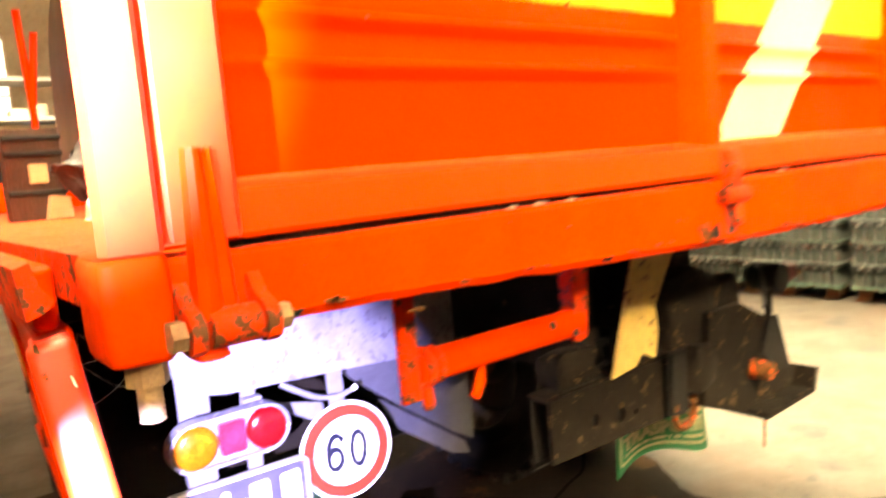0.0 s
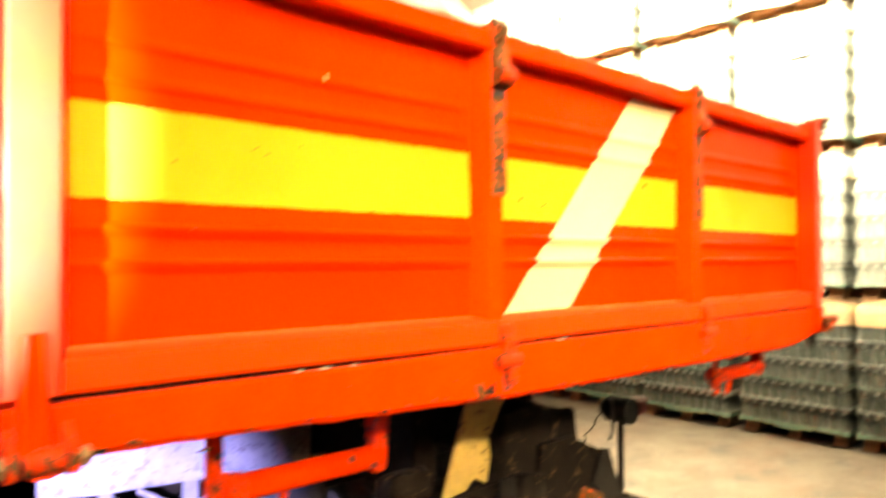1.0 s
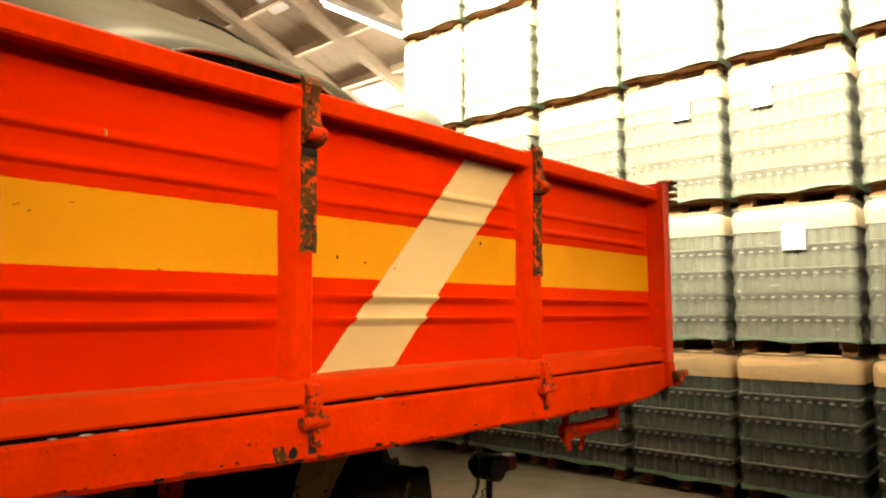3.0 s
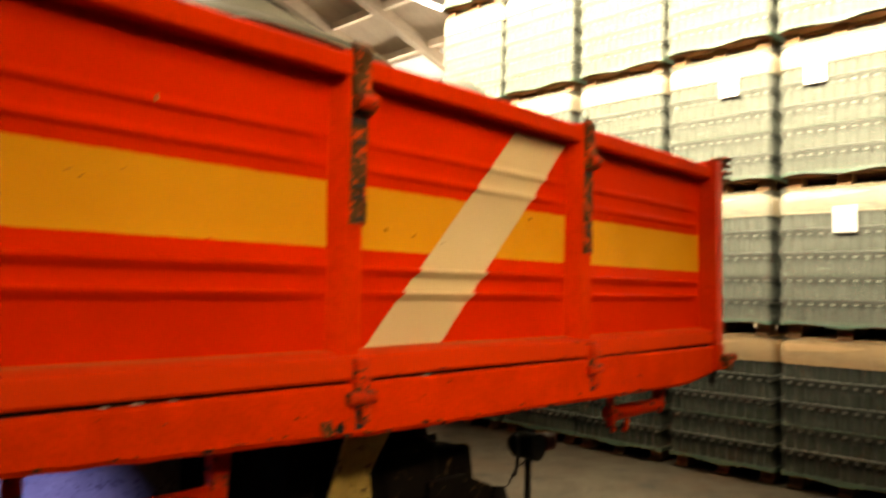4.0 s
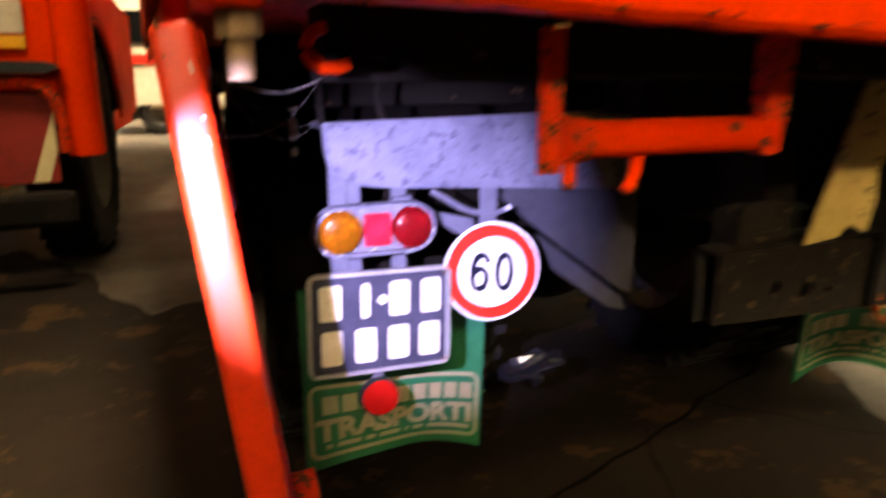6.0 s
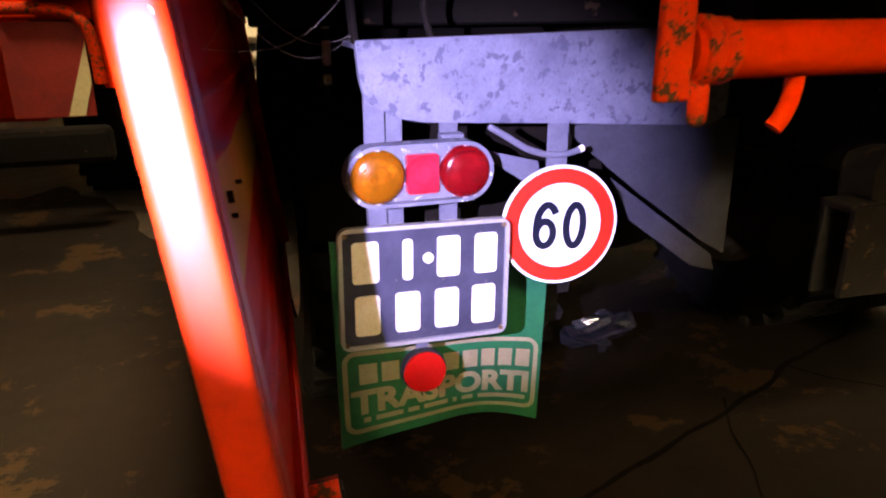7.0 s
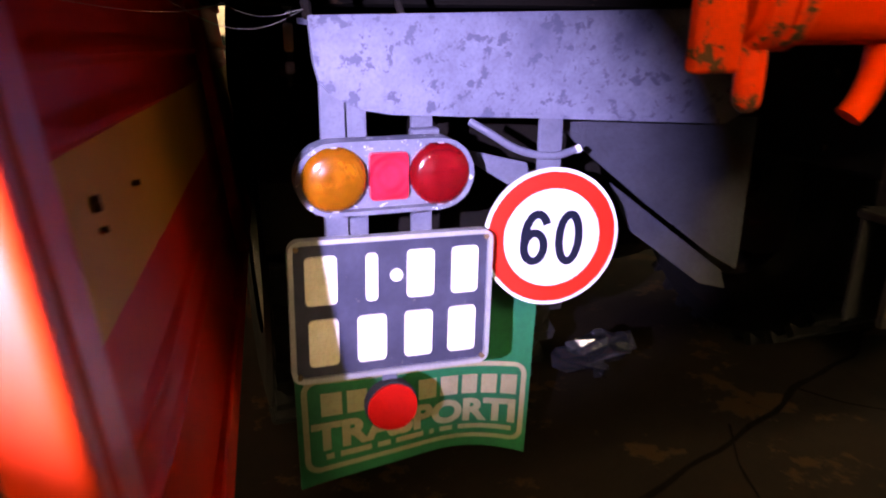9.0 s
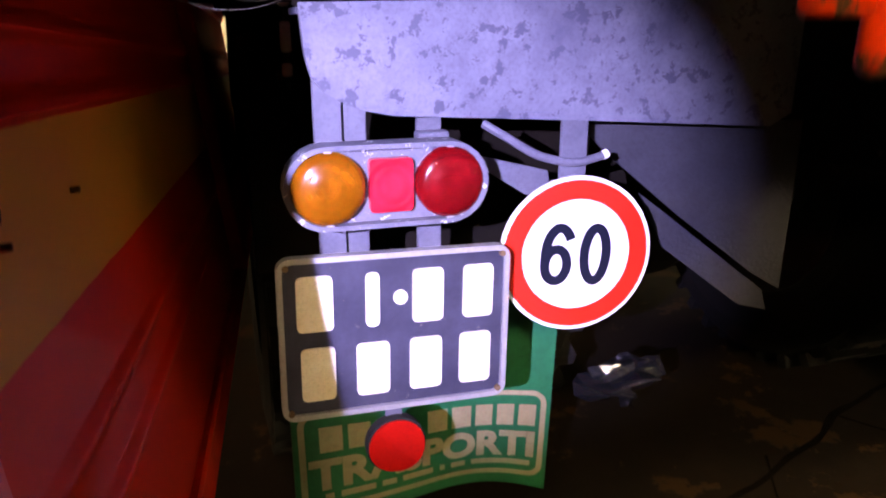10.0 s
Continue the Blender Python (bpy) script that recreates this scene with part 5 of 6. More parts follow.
# right lamp on its stalk
bm = bmesh.new()
rod(bm, (1.235, 0.57, 0.40), (1.240, 0.57, 0.755), 0.012)
stalk = part("lamp_stalk", bm, M_tyre, truck)
bm = bmesh.new()
rod(bm, (1.217, 0.51, 0.733), (1.217, 0.60, 0.733), 0.046, 20)
rod(bm, (1.217, 0.60, 0.733), (1.217, 0.63, 0.733), 0.046, 20, 0.025)
box(bm, 1.212, 1.282, 0.535, 0.58, 0.710, 0.757, 0.010, segments=2)
part("lamp_body", bm, M_tyre, stalk, smooth=True)
bm = bmesh.new()
box(bm, 1.284, 1.357, 0.525, 0.58, 0.703, 0.765, 0.016, segments=3)
part("lamp_lens", bm, M_dullred, stalk, "dusty red lamp lens")
bm = bmesh.new()
tube(bm, eased([(1.04, 0.48, 0.675), (1.10, 0.51, 0.695), (1.14, 0.54, 0.765), (1.172, 0.57, 0.775)]), 0.006)
part("cable", bm, M_black, truck)
# crumpled shiny film caught under the axle
bm = bmesh.new()
bmesh.ops.create_icosphere(bm, subdivisions=3, radius=0.040, matrix=Matrix.Translation((-0.066, 0.90, 0.278)))
for v in bm.verts:
    v.co += 0.045 * Vector((noise.noise(v.co * 34), noise.noise(v.co * 37 + Vector((3, 0, 0))), noise.noise(v.co * 36)))
    v.co.z = 0.278 + (v.co.z - 0.278) * 0.8
    v.co.x = -0.066 + (v.co.x + 0.066) * 1.7
part("caught_film", bm, M_tarp_shiny, truck, "crumpled shiny film")
# inner tyre shroud and chain of pale tags by the left side
bm = bmesh.new()
tube(bm, [(-0.62, 1.0, 1.07), (-0.622, 1.0, 0.98), (-0.617, 1.0, 0.90), (-0.62, 1.01, 0.80)], 0.004, 6)
chain = part("tag_cord", bm, M_black, truck)
for z, l in ((1.03, 0.05), (0.955, 0.035), (0.90, 0.045), (0.84, 0.02)):
    bm = bmesh.new()
    box(bm, -0.628, -0.612, 0.994, 1.0, z - l, z, 0.003)
    part("pale_tag", bm, M_cloth, chain)
bm = bmesh.new()
tube(bm, eased([(-0.540, 0.70, 1.072), (-0.530, 0.69, 1.02), (-0.524, 0.68, 0.985), (-0.528, 0.68, 0.955), (-0.522, 0.66, 0.914)]), 0.005, 8)
part("cable_loop", bm, M_chassis, truck)
bm = bmesh.new()
tube(bm, eased([(-0.63, 0.62, 1.072), (-0.645, 0.60, 1.02), (-0.650, 0.60, 0.98), (-0.640, 0.63, 0.915)]), 0.006, 8)
part("cable_loop", bm, M_chassis, truck)

# cobweb strands between the side board and the guard
web = [Vector(p) for p in ((-0.845, 0.20, 1.00), (-0.835, 0.28, 0.93), (-0.648, 0.60, 0.985), (-0.642, 0.63, 0.925), (-0.735, 0.10, 1.006), (-0.80, 0.45, 0.99))]
for a, b, sag in ((0, 3, 0.05), (1, 2, 0.03), (0, 2, 0.02), (5, 3, 0.035), (4, 5, 0.02), (1, 5, 0.015)):
    bm = bmesh.new()
    tube(bm, [web[a].lerp(web[b], k / 12) - Vector((0, 0, sag * math.sin(math.pi * k / 12))) for k in range(13)], 0.00025, 4)
    part("cobweb_strand", bm, M_cloth, truck)

# ---- load on the bed ----
car = thing("vintage_car", (0.44, 1.9, 1.12), "beige vintage car with chrome trim standing on the lorry bed", "car")
bm = bmesh.new()
rows = []
CAR_X = 0.40
SECT = [(0.79, 0.52, 0.70), (0.81, 0.60, 0.79), (0.86, 0.64, 0.83), (1.05, 0.67, 0.91), (1.35, 0.72, 1.08), (1.6, 0.72, 1.22), (2.0, 0.72, 1.27), (2.4, 0.72, 1.24), (3.0, 0.71, 1.12), (3.5, 0.62, 0.80), (3.8, 0.50, 0.60)]
for y, hw, h in SECT:
    row = []
    for k in range(33):
        a = math.pi * k / 32
        c, s = math.cos(a), math.sin(a)
        row.append(bm.verts.new((CAR_X - hw * math.copysign(abs(c) ** 0.5, c), y, 1.27 + h * s ** 0.5)))
    rows.append(row)
for a, b in zip(rows, rows[1:]):
    for k in range(32):
        bm.faces.new((a[k], a[k + 1], b[k + 1], b[k]))
bm.faces.new(rows[0])
bm.faces.new(rows[-1][::-1])
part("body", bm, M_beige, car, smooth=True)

# dark rear glass let into the body, with a bright trim along its crest
def body_at(u, y, out):
    """A point over the car's back, u from -1 to 1 across it, lifted off by out."""
    for (y0, w0, h0), (y1, w1, h1) in zip(SECT, SECT[1:]):
        if y0 <= y <= y1:
            f = (y - y0) / (y1 - y0)
            hw, h = w0 + (w1 - w0) * f, h0 + (h1 - h0) * f
    c = 0.64 * u
    s_ = math.sqrt(max(0.0, 1 - c ** 4))
    return Vector((CAR_X + hw * c, y - out, 1.27 + h * s_ ** 0.5 + 0.4 * out))


bm = bmesh.new()
across = [-1 + k / 14 for k in range(29)]
crest = lambda u: 0.7925 + 0.0135 * (1 - u ** 4)
rows = [[bm.verts.new(body_at(u, 0.7905 + (crest(u) - 0.7905) * q / 4, o)) for q in range(5) for o in (0.006, 0.001)] for u in across]
for a, b in zip(rows, rows[1:]):
    for q in range(4):
        bm.faces.new((a[2 * q], b[2 * q], b[2 * q + 2], a[2 * q + 2]))
    bm.faces.new((a[8], b[8], b[9], a[9]))
part("rear_window", bm, M_darkglass, car)
bm = bmesh.new()
tube(bm, [body_at(u, crest(u), 0.006) for u in across], 0.007)
part("window_trim", bm, M_chrome, car, smooth=True)
bm = bmesh.new()
tube(bm, [(1.05 - 0.42 * k / 12, 1.6, 2.385 + 0.11 * math.sin(math.pi / 2 * k / 12)) for k in range(13)], 0.008)
part("roof_gutter", bm, M_chrome, car)
for x in (-0.10, 1.05):
    for y in (1.15, 3.1):
        road_wheel("wheel", x, y, 1.40, 0.28, 0.14, car, lugs=24)

stake = thing("timber_stake", (-0.655, 1.55, 1.121), "dark weathered timber stake with a wedge on the bed", "stake")
bm = bmesh.new()
prism(bm, [(-0.720, 1.50), (-0.590, 1.50), (-0.590, 1.60), (-0.720, 1.60)], "z", 1.121, 1.355, 12, lambda p: p + 0.006 * Vector((noise.noise(p * 13), noise.noise(p * 12), 0)))
part("post", bm, M_darkwood, stake)
for z in (1.185, 1.285, 1.325):
    bm = bmesh.new()
    box(bm, -0.722, -0.588, 1.488, 1.502, z, z + 0.012, 0.002)
    part("strap", bm, M_tyre, stake)
bm = bmesh.new()
box(bm, -0.672, -0.628, 1.489, 1.499, 1.215, 1.265, 0.003)
part("tan_patch", bm, M_cardboard, stake, "tan card patch")
bm = bmesh.new()
prism(bm, [(-0.648, 1.1215), (-0.590, 1.1215), (-0.594, 1.175), (-0.636, 1.182)], "y", 1.440, 1.486)
part("wedge", bm, M_cardboard, stake, "pale wooden wedge")
sack = tagged(part("sack", bmesh.new(), M_cloth, smooth=False), "off-white crumpled cloth bundle on the bed", "cloth")
bm = bmesh.new()
bmesh.ops.create_icosphere(bm, subdivisions=4, radius=0.052, matrix=Matrix.Translation((-0.595, 1.05, 1.140)))
for v in bm.verts:
    v.co += 0.03 * Vector((noise.noise(v.co * 16), noise.noise(v.co * 15 + Vector((4, 0, 0))), noise.noise(v.co * 10)))
    v.co.z = max(1.121, v.co.z)
bm.to_mesh(sack.data)
bm.free()
tarp = tagged(part("folded_tarpaulin", bmesh.new(), M_tarp), "dark grey folded tarpaulin heap on the bed", "tarpaulin")
bm = bmesh.new()
bmesh.ops.create_icosphere(bm, subdivisions=4, radius=0.11, matrix=Matrix.Translation((-0.50, 1.40, 1.23)))
for v in bm.verts:
    v.co += 0.07 * Vector((noise.noise(v.co * 11), noise.noise(v.co * 10 + Vector((4, 0, 0))), noise.noise(v.co * 12))) + 0.02 * Vector((noise.noise(v.co * 31), noise.noise(v.co * 33), noise.noise(v.co * 29)))
    v.co.z = max(1.121, v.co.z)
bm.to_mesh(tarp.data)
bm.free()
for ob in (sack, tarp):
    ob.data.shade_smooth()


# round-topped canister behind the tailgate
canister = tagged(part("canister", bmesh.new(), M_sheet), "grey round-topped canister standing on the bed", "canister")
bm = bmesh.new()
rows = [[bm.verts.new((1.30 + r * math.cos(k * math.tau / 28), 0.98 + r * math.sin(k * math.tau / 28), z)) for k in range(28)] for r, z in ((0.15, 1.121), (0.16, 1.14), (0.16, 1.96), (0.152, 2.00), (0.13, 2.04), (0.09, 2.07), (0.03, 2.085))]
for a, b in zip(rows, rows[1:]):
    for k in range(28):
        bm.faces.new((a[k], a[(k + 1) % 28], b[(k + 1) % 28], b[k]))
bm.faces.new(rows[0][::-1])
bm.faces.new(rows[-1])
bm.to_mesh(canister.data)
bm.free()
canister.data.shade_smooth()
canister.matrix_basis = Matrix.Translation((-0.15, -0.08, 0.0))

# ---- stacked pallets of bottles ----
PW, PD, LAYER = 0.742, 1.05, 0.155


def bottle_rows(bm, x0, y0, nx, ny, pitch, z0, seg=7):
    prof = [(0.0325, 0.0), (0.033, 0.070), (0.027, 0.088), (0.012, 0.100), (0.012, 0.108), (0.016, 0.109), (0.016, 0.122)]
    verts, faces = [], []
    for i in range(nx):
        for j in range(ny):
            if i > 1 and 0 < j < ny - 1:
                continue
            cx, cy, base = x0 + i * pitch, y0 + j * pitch, len(verts)
            for r, z in prof:
                verts += [(cx + r * math.cos(k * math.tau / seg), cy + r * math.sin(k * math.tau / seg), z0 + z) for k in range(seg)]
            for a in range(len(prof) - 1):
                faces += [(base + a * seg + k, base + a * seg + (k + 1) % seg, base + (a + 1) * seg + (k + 1) % seg, base + (a + 1) * seg + k) for k in range(seg)]
            faces.append(tuple(base + (len(prof) - 1) * seg + k for k in range(seg)))
    return verts, faces


def bottle_pallet():
    """Origin: floor, middle of the front edge; front looks to -x."""
    ob = thing("bottle_pallet", (0, 0, 0), "shrink-wrapped pallet of clear glass bottles with card cap", "pallet", "stacked bottle pallets")
    bm = bmesh.new()
    for y in (-0.35, -0.045, 0.26):
        box(bm, 0.03, PD - 0.03, y, y + 0.09, 0.0, 0.018, 0)
        for x in (0.06, 0.45, 0.87):
            box(bm, x, x + 0.12, y, y + 0.09, 0.018, 0.080, 0)
    for k in range(7):
        box(bm, k * 0.157, k * 0.157 + 0.10, -PW / 2, PW / 2, 0.081, 0.100, 0.002)
    part("wooden_base", bm, M_wood, ob)
    verts, faces = bottle_rows(None, 0.034, -0.332, 15, 11, 0.0664, 0.0)
    me = bpy.data.meshes.new("bottle_layer")
    me.from_pydata(verts, [], faces)
    me.materials.append(M_bottle)
    me.materials.append(M_mouth_glint)
    for i, poly in enumerate(me.polygons):
        if i % (6 * 7 + 1) >= 5 * 7:
            poly.material_index = 1
    bm = bmesh.new()
    prism(bm, rounded(PD / 2, 0, PD + 0.024, PW + 0.020, 0.05), "z", 0.0, 0.006)
    sheet = bpy.data.meshes.new("layer_sheet")
    bm.to_mesh(sheet)
    bm.free()
    green = sheet.copy()
    sheet.materials.append(M_sheet)
    green.materials.append(M_sheet_green)
    for k in range(5):
        z = 0.101 + k * LAYER
        a = new("layer_sheet", green if k in (0, 2) else sheet)
        a.matrix_basis = Matrix.Translation((0, 0, z))
        b = new("bottle_layer", me)
        b.matrix_basis = Matrix.Translation((0, 0, z + 0.0065))
        b["kind"] = "stuff"
        a.parent = b.parent = ob
    top = 0.101 + 5 * LAYER
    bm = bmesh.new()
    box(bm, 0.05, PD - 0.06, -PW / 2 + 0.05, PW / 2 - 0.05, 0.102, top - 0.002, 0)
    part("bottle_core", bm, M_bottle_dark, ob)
    bm = bmesh.new()
    rows = []
    for dz, grow in ((-0.055, 0.026), (0.0, 0.030), (0.03, 0.030), (0.085, 0.024), (0.104, 0.004), (0.111, -0.04)):
        row = []
        for u, v in rounded(PD / 2, 0, PD + grow, PW + grow, 0.06, 6):
            droop = 0.020 * (abs(v) / (PW / 2)) ** 4
            p = Vector((u, v, top + dz - (droop if dz > 0.05 else 0.0)))
            row.append(bm.verts.new(p + 0.005 * Vector((noise.noise(p * 6), noise.noise(p * 7), 0))))
        rows.append(row)
    for lo, hi in zip(rows, rows[1:]):
        for i in range(len(lo)):
            bm.faces.new((lo[i], lo[(i + 1) % len(lo)], hi[(i + 1) % len(lo)], hi[i]))
    bm.faces.new(rows[0][::-1])
    bm.faces.new(rows[-1])
    part("card_cap", bm, M_whitecap, ob, smooth=True)
    bm = bmesh.new()
    box(bm, 0.02, PD - 0.02, -PW / 2 + 0.03, PW / 2 - 0.03, top + 0.1115, top + 0.1205, 0)
    part("top_board", bm, M_cardboard, ob)
    # scalloped skirt of green film over the pallet's edge
    bm = bmesh.new()
    line = rounded(PD / 2, 0, PD + 0.036, PW + 0.024, 0.05, 6)
    walk_ = []
    for (u0, v0), (u1, v1) in zip(line, line[1:] + line[:1]):
        n = max(1, int(math.hypot(u1 - u0, v1 - v0) / 0.04))
        walk_ += [(u0 + (u1 - u0) * i / n, v0 + (v1 - v0) * i / n) for i in range(n)]
    cols = []
    for u, v in walk_:
        low = 0.094 - 0.034 * (0.5 + 0.5 * math.cos(v * 14.0)) * (0.6 + 0.4 * noise.noise(Vector((u * 5, v * 5, 1))))
        cols.append([bm.verts.new((u, v, 0.112)), bm.verts.new((u - 0.004, v, max(0.012, low)))])
    for i in range(len(cols)):
        p, q = cols[i], cols[(i + 1) % len(cols)]
        bm.faces.new((p[0], q[0], q[1], p[1]))
    part("film_skirt", bm, M_sheet_green, ob)
    bm = bmesh.new()
    prof = rounded(PD / 2, 0, PD + 0.030, PW + 0.026, 0.04, 4)
    rows = []
    for i in range(26):
        z = 0.098 + (top + 0.021) * i / 25
        tight = 0.014 * math.cos((z - 0.101) / LAYER * math.tau)
        rows.append([bm.verts.new((PD / 2 + (u - PD / 2) * (1 + tight) + 0.008 * noise.noise(Vector((u * 3, v * 5, z * 4))), v * (1 + tight) + 0.008 * noise.noise(Vector((v * 5, u * 3, z * 4 + 9))), z + (0.012 + (0.03 if i == 0 else 0.0)) * noise.noise(Vector((u * 4, v * 6, 3))))) for u, v in prof])
    for a, b in zip(rows, rows[1:]):
        for k in range(len(prof)):
            bm.faces.new((a[k], a[(k + 1) % len(prof)], b[(k + 1) % len(prof)], b[k]))
    film = part("stretch_film", bm, M_film, ob, "clear crinkled stretch film", smooth=True)
    film.visible_shadow = False
    return ob


LEVEL = 0.101 + 5 * LAYER + 0.121
first = bottle_pallet()
green_layer = next(c for c in first.children if c.name.startswith("bottle_layer")).data.copy()
green_layer.materials[0] = M_bottle_green_shade
rng = random.Random(4)
spots = [(lev, k) for lev in range(5) for k in range(-5, 5)]
WALL_X, COL0, COLW = 4.21, -0.05, 0.81
for lev, k in spots:
    m = pose(WALL_X + rng.uniform(-0.02, 0.03), COL0 + COLW * (k + 0.5) + rng.uniform(-0.012, 0.012), lev * LEVEL + (0.002 if lev else 0.004), 0, 0, rng.uniform(-1.0, 1.0))
    if (lev, k) == spots[-1]:
        first.matrix_basis = m
        ob = first
    else:
        ob = copy_thing(first, m)
    # bottom tier: darker green glass and less hazy film stand for its shade
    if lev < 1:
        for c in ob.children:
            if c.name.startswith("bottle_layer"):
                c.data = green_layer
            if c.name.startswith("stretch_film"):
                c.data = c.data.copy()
                c.data.materials[0] = M_film_shade
            if c.name.startswith("card_cap"):
                c.data = c.data.copy()
                c.data.materials[0] = M_cardboard
    if lev and rng.random() < 0.4:
        bm = bmesh.new()
        y = rng.uniform(-0.15, 0.15)
        top = 0.101 + 5 * LAYER
        box(bm, -0.038, -0.0365, y - 0.07, y + 0.07, top - 0.19, top - 0.02, 0)
        lab = part("paper_label", bm, M_paper)
        lab.parent = ob

# ---- the other orange vehicle ----
other = thing("fire_tender", (-1.9, 5.4, 0), "orange utility truck with hazard-striped bumper parked beside racks", "truck")
bm = bmesh.new()
box(bm, -3.0, -1.55, 4.60, 9.0, 1.30, 2.5, 0.05, segments=3)
box(bm, -2.9, -1.10, 4.45, 9.0, 0.45, 1.30, 0.02)
part("body", bm, M_orange, other)
# side panel with the wheel arch cut out of it
bm = bmesh.new()
arch = [(4.98 - 0.66 * math.cos(radians(a)), 0.585 + 0.66 * math.sin(radians(a))) for a in range(12, 169, 6)]
prism(bm, [(4.342, 1.40), (4.342, 0.70)] + arch + [(5.66, 0.70), (6.4, 0.70), (6.4, 1.36), (5.6, 1.44), (4.6, 1.46)], "x", -0.760, -0.742)
part("side_panel", bm, M_orange, other)
bm = bmesh.new()
rows = [[bm.verts.new((x, 4.98 - 0.675 * math.cos(radians(a)), 0.585 + 0.675 * math.sin(radians(a)))) for x in (-1.09, -0.738)] for a in range(14, 167, 8)]
for p, q in zip(rows, rows[1:]):
    bm.faces.new((p[0], p[1], q[1], q[0]))
made = bmesh.ops.extrude_face_region(bm, geom=list(bm.faces))
bmesh.ops.translate(bm, verts=[v for v in made["geom"] if isinstance(v, bmesh.types.BMVert)], vec=(0, 0, 0.012))
part("wheel_guard", bm, M_tyre, other)
wheel = road_wheel("wheel", -0.91, 4.98, 0.585, 0.57, -0.27, other, lugs=30)
for c in wheel.children:
    if c.name.startswith("rim"):
        c.data.materials[0] = M_hub
pivot = Matrix.Translation((-0.80, 4.3, 0))
other.matrix_basis = Matrix.Translation((-0.46, -1.12, 0)) @ pivot @ Matrix.Rotation(radians(-6), 4, "Z") @ pivot.inverted() @ other.matrix_basis
# front: cab face, rounded corner fender, yellow band, step lamp, hazard panel, low bumper
bm = bmesh.new()
box(bm, -2.6, -1.266, 3.10, 3.18, 0.90, 1.60, 0.012, segments=2)
part("cab_front", bm, M_orange, other)
turn = lambda grow: [(-1.264 - grow, 3.17)] + [(-1.190 - (0.074 + grow) * math.cos(radians(a)), 3.12 - (0.062 + grow) * math.sin(radians(a))) for a in range(0, 181, 12)] + [(-1.116 + grow, 3.30), (-1.20, 3.30)]
bm = bmesh.new()
prism(bm, turn(0.0), "z", 0.62, 1.75, 10, lambda p: p + Vector((0.03 * max(0.0, 0.9 - p.z), 0, 0)))
part("fender", bm, M_orange, other, "rounded orange corner fender", smooth=True)
bm = bmesh.new()
prism(bm, turn(0.004), "z", 1.318, 1.375, 1, lambda p: p - Vector((0, 0, 0.22 * (p.x + 1.19))))
part("yellow_band", bm, M_yellow, other, smooth=True)
bm = bmesh.new()
box(bm, -2.5, -1.372, 3.088, 3.098, 1.150, 1.58, 0.003)
part("cab_panel", bm, M_whitecap, other, "cream cab panel")
bm = bmesh.new()
box(bm, -2.5, -1.372, 3.084, 3.097, 1.085, 1.140, 0.003)
part("yellow_band", bm, M_yellow, other)
bm = bmesh.new()
prism(bm, [(-1.50, 0.985), (-1.30, 0.985), (-1.252, 1.005), (-1.262, 1.022), (-1.32, 1.034), (-1.50, 1.034)], "y", 3.02, 3.098)
part("step_light", bm, M_black, other)
bm = bmesh.new()
tube(bm, eased([(-1.62, 3.06, 0.945), (-1.44, 3.06, 0.945), (-1.34, 3.06, 0.925), (-1.285, 3.06, 0.87), (-1.268, 3.07, 0.78), (-1.262, 3.07, 0.64)]), 0.026, 10)
part("guard_rim", bm, M_hinge, other, "scuffed round rim of the front guard", smooth=True)
bm = bmesh.new()
box(bm, -1.62, -1.300, 3.085, 3.099, 0.50, 0.895, 0.003)
pan = part("hazard_panel", bm, M_hazard_red, other)
bm = bmesh.new()
prism(bm, [(-1.410, 0.505), (-1.345, 0.505), (-1.302, 0.64), (-1.302, 0.82)], "y", 3.079, 3.0845)
part("pale_stripe", bm, M_hazard, pan)
bm = bmesh.new()
box(bm, -2.5, -1.24, 2.98, 3.07, 0.31, 0.47, 0.03, segments=2)
part("bumper", bm, M_chassis, other)

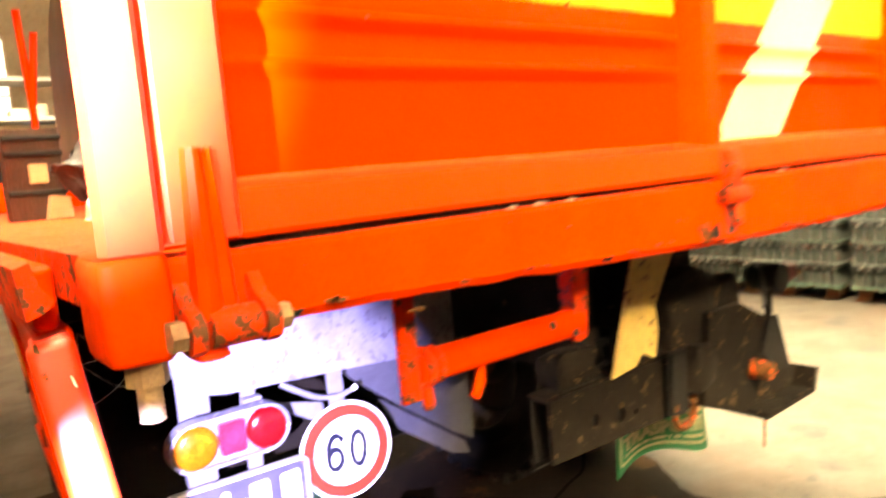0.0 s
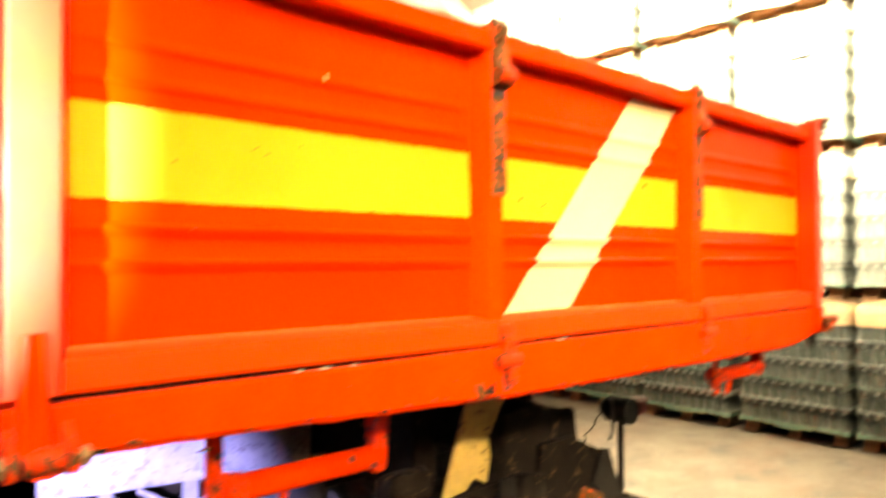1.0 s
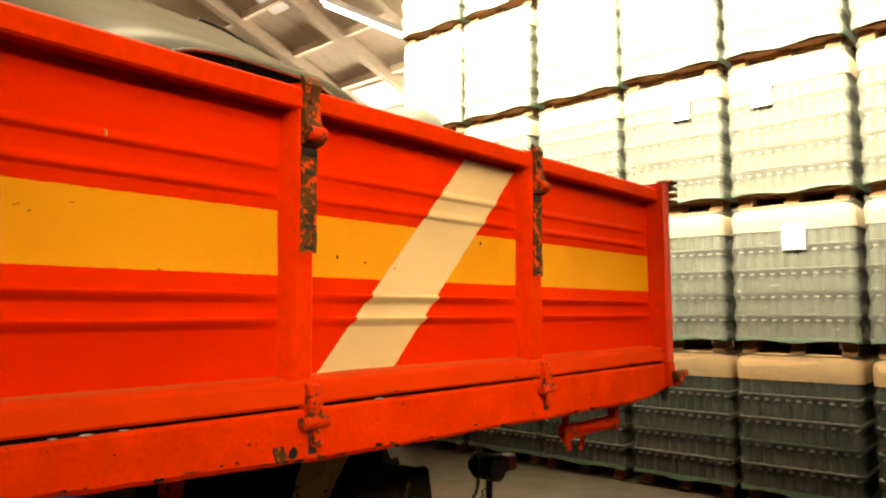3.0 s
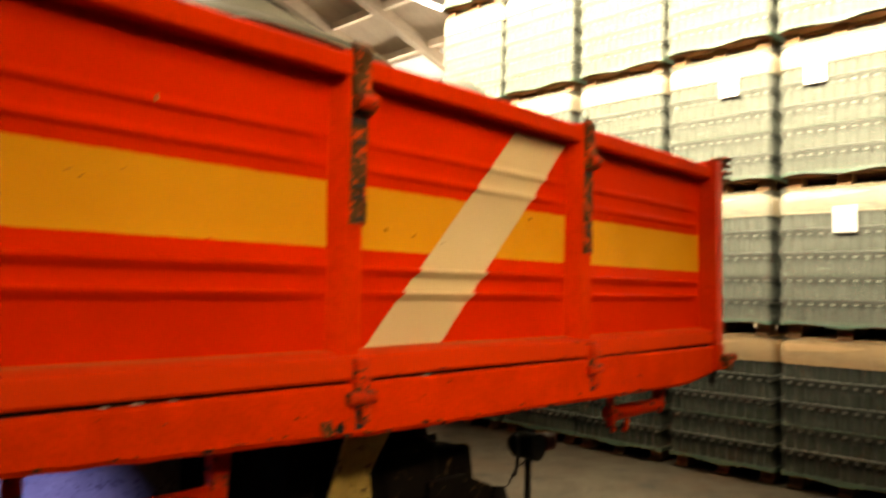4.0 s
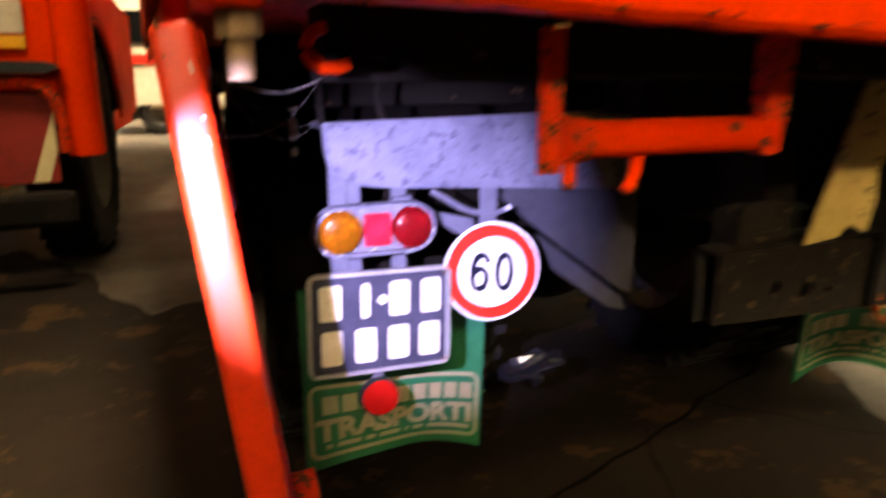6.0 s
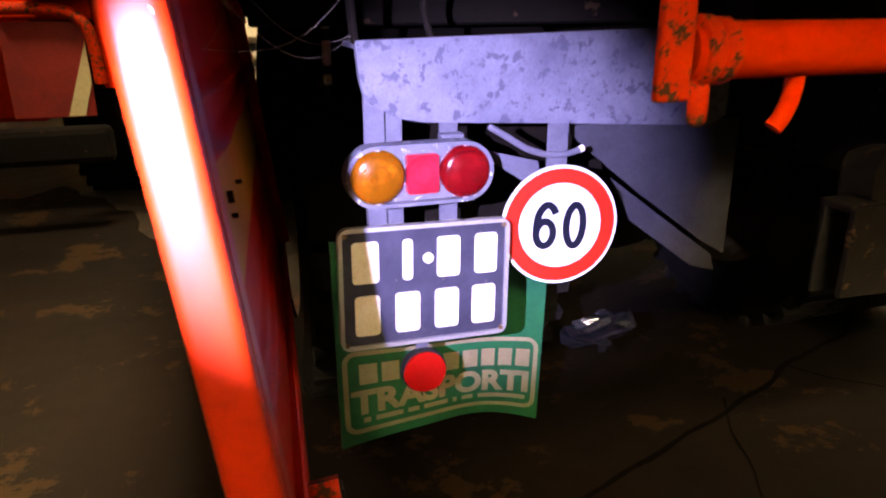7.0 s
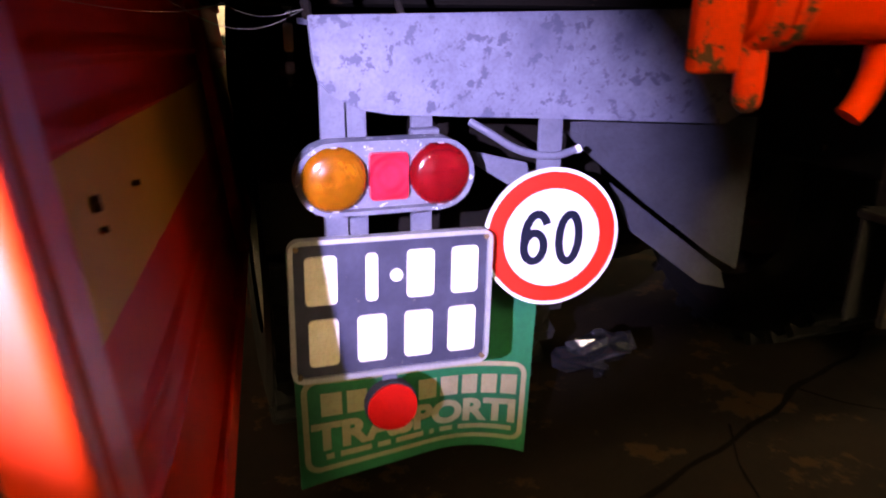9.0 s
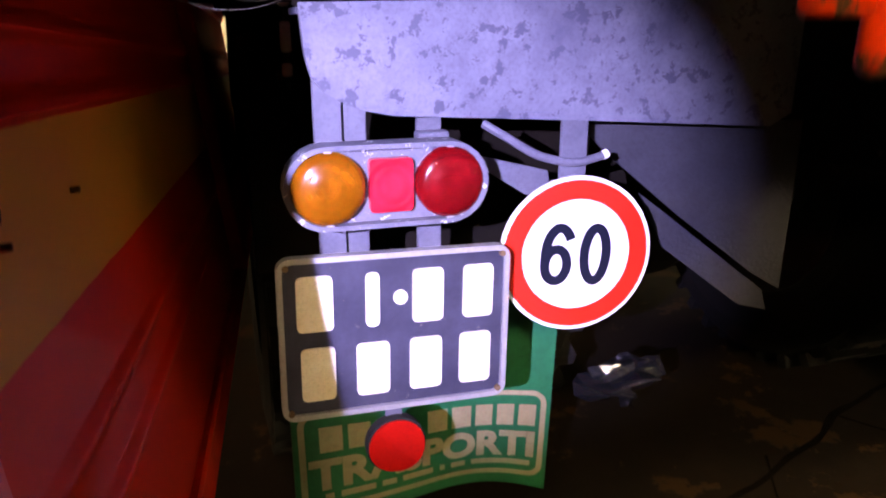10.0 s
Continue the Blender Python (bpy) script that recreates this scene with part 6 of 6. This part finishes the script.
# ---- racks and van at the far end ----
def rack(x0, y0, seed):
    r = random.Random(seed)
    ob = thing("steel_rack", (x0 + 1.2, y0, 0), "grey steel rack filled with boxes and parts", "rack", "racks at the far wall")
    for x in (x0, x0 + 2.35):
        for y in (y0, y0 + 0.75):
            bm = bmesh.new()
            box(bm, x, x + 0.06, y, y + 0.05, 0, 3.6, 0)
            part("post", bm, M_steel, ob)
    for z in (0.5, 1.25, 2.0, 2.75, 3.5):
        bm = bmesh.new()
        box(bm, x0, x0 + 2.41, y0 - 0.01, y0 + 0.81, z, z + 0.07, 0)
        part("shelf", bm, M_steel, ob)
        x = x0 + 0.08
        while x < x0 + 2.1 and z < 3.4:
            w, h = r.uniform(0.18, 0.5), r.uniform(0.15, 0.55)
            bm = bmesh.new()
            if r.random() < 0.35:
                rod(bm, (x + w / 2, y0 + 0.3, z + 0.0705), (x + w / 2, y0 + 0.3, z + 0.07 + h), w / 2.2, 14, w / 2.4)
                nm, lb, ct = "drum", "small drum on a rack shelf", "drum"
            else:
                box(bm, x, x + w, y0 + 0.05, y0 + 0.6, z + 0.0705, z + 0.07 + h, 0.01)
                nm, lb, ct = "storage_box", "storage box on a rack shelf", "box"
            mat = r.choice((M_cardboard, M_whitecap, M_tarp, M_blue, M_paper, M_cardboard, M_rusty, M_yellow))
            tagged(part(nm, bm, mat), lb, ct, "goods on the racks")
            x += w + r.uniform(0.02, 0.15)


for i in range(4):
    rack(-4.6 + i * 2.5, 15.2, i)
van = thing("white_van", (0.6, 12.4, 0), "white van with a red stripe parked before the racks", "van")
bm = bmesh.new()
prism(bm, [(-1.5, 0.40), (3.0, 0.40), (3.05, 1.0), (2.6, 1.25), (2.1, 2.05), (-1.45, 2.1), (-1.52, 1.9)], "y", 11.6, 13.3)
bmesh.ops.bevel(bm, geom=list(bm.edges), offset=0.06, segments=2, affect="EDGES")
part("body", bm, M_whitecap, van)
bm = bmesh.new()
box(bm, -1.48, 2.7, 11.588, 11.598, 1.08, 1.22, 0)
part("red_stripe", bm, M_signred, van)
for x0, x1 in ((-1.3, -0.5), (-0.35, 0.6), (0.8, 1.7)):
    bm = bmesh.new()
    box(bm, x0, x1, 11.585, 11.598, 1.38, 1.86, 0.004)
    part("window_pane", bm, M_darkglass, van)
for x in (-0.7, 2.2):
    t = road_wheel("wheel", 0, 0, 0, 0.34, 0.2, van, lugs=24)
    t.matrix_basis = Matrix.Translation((x, 11.72, 0.345)) @ Matrix.Rotation(radians(90), 4, "Z")
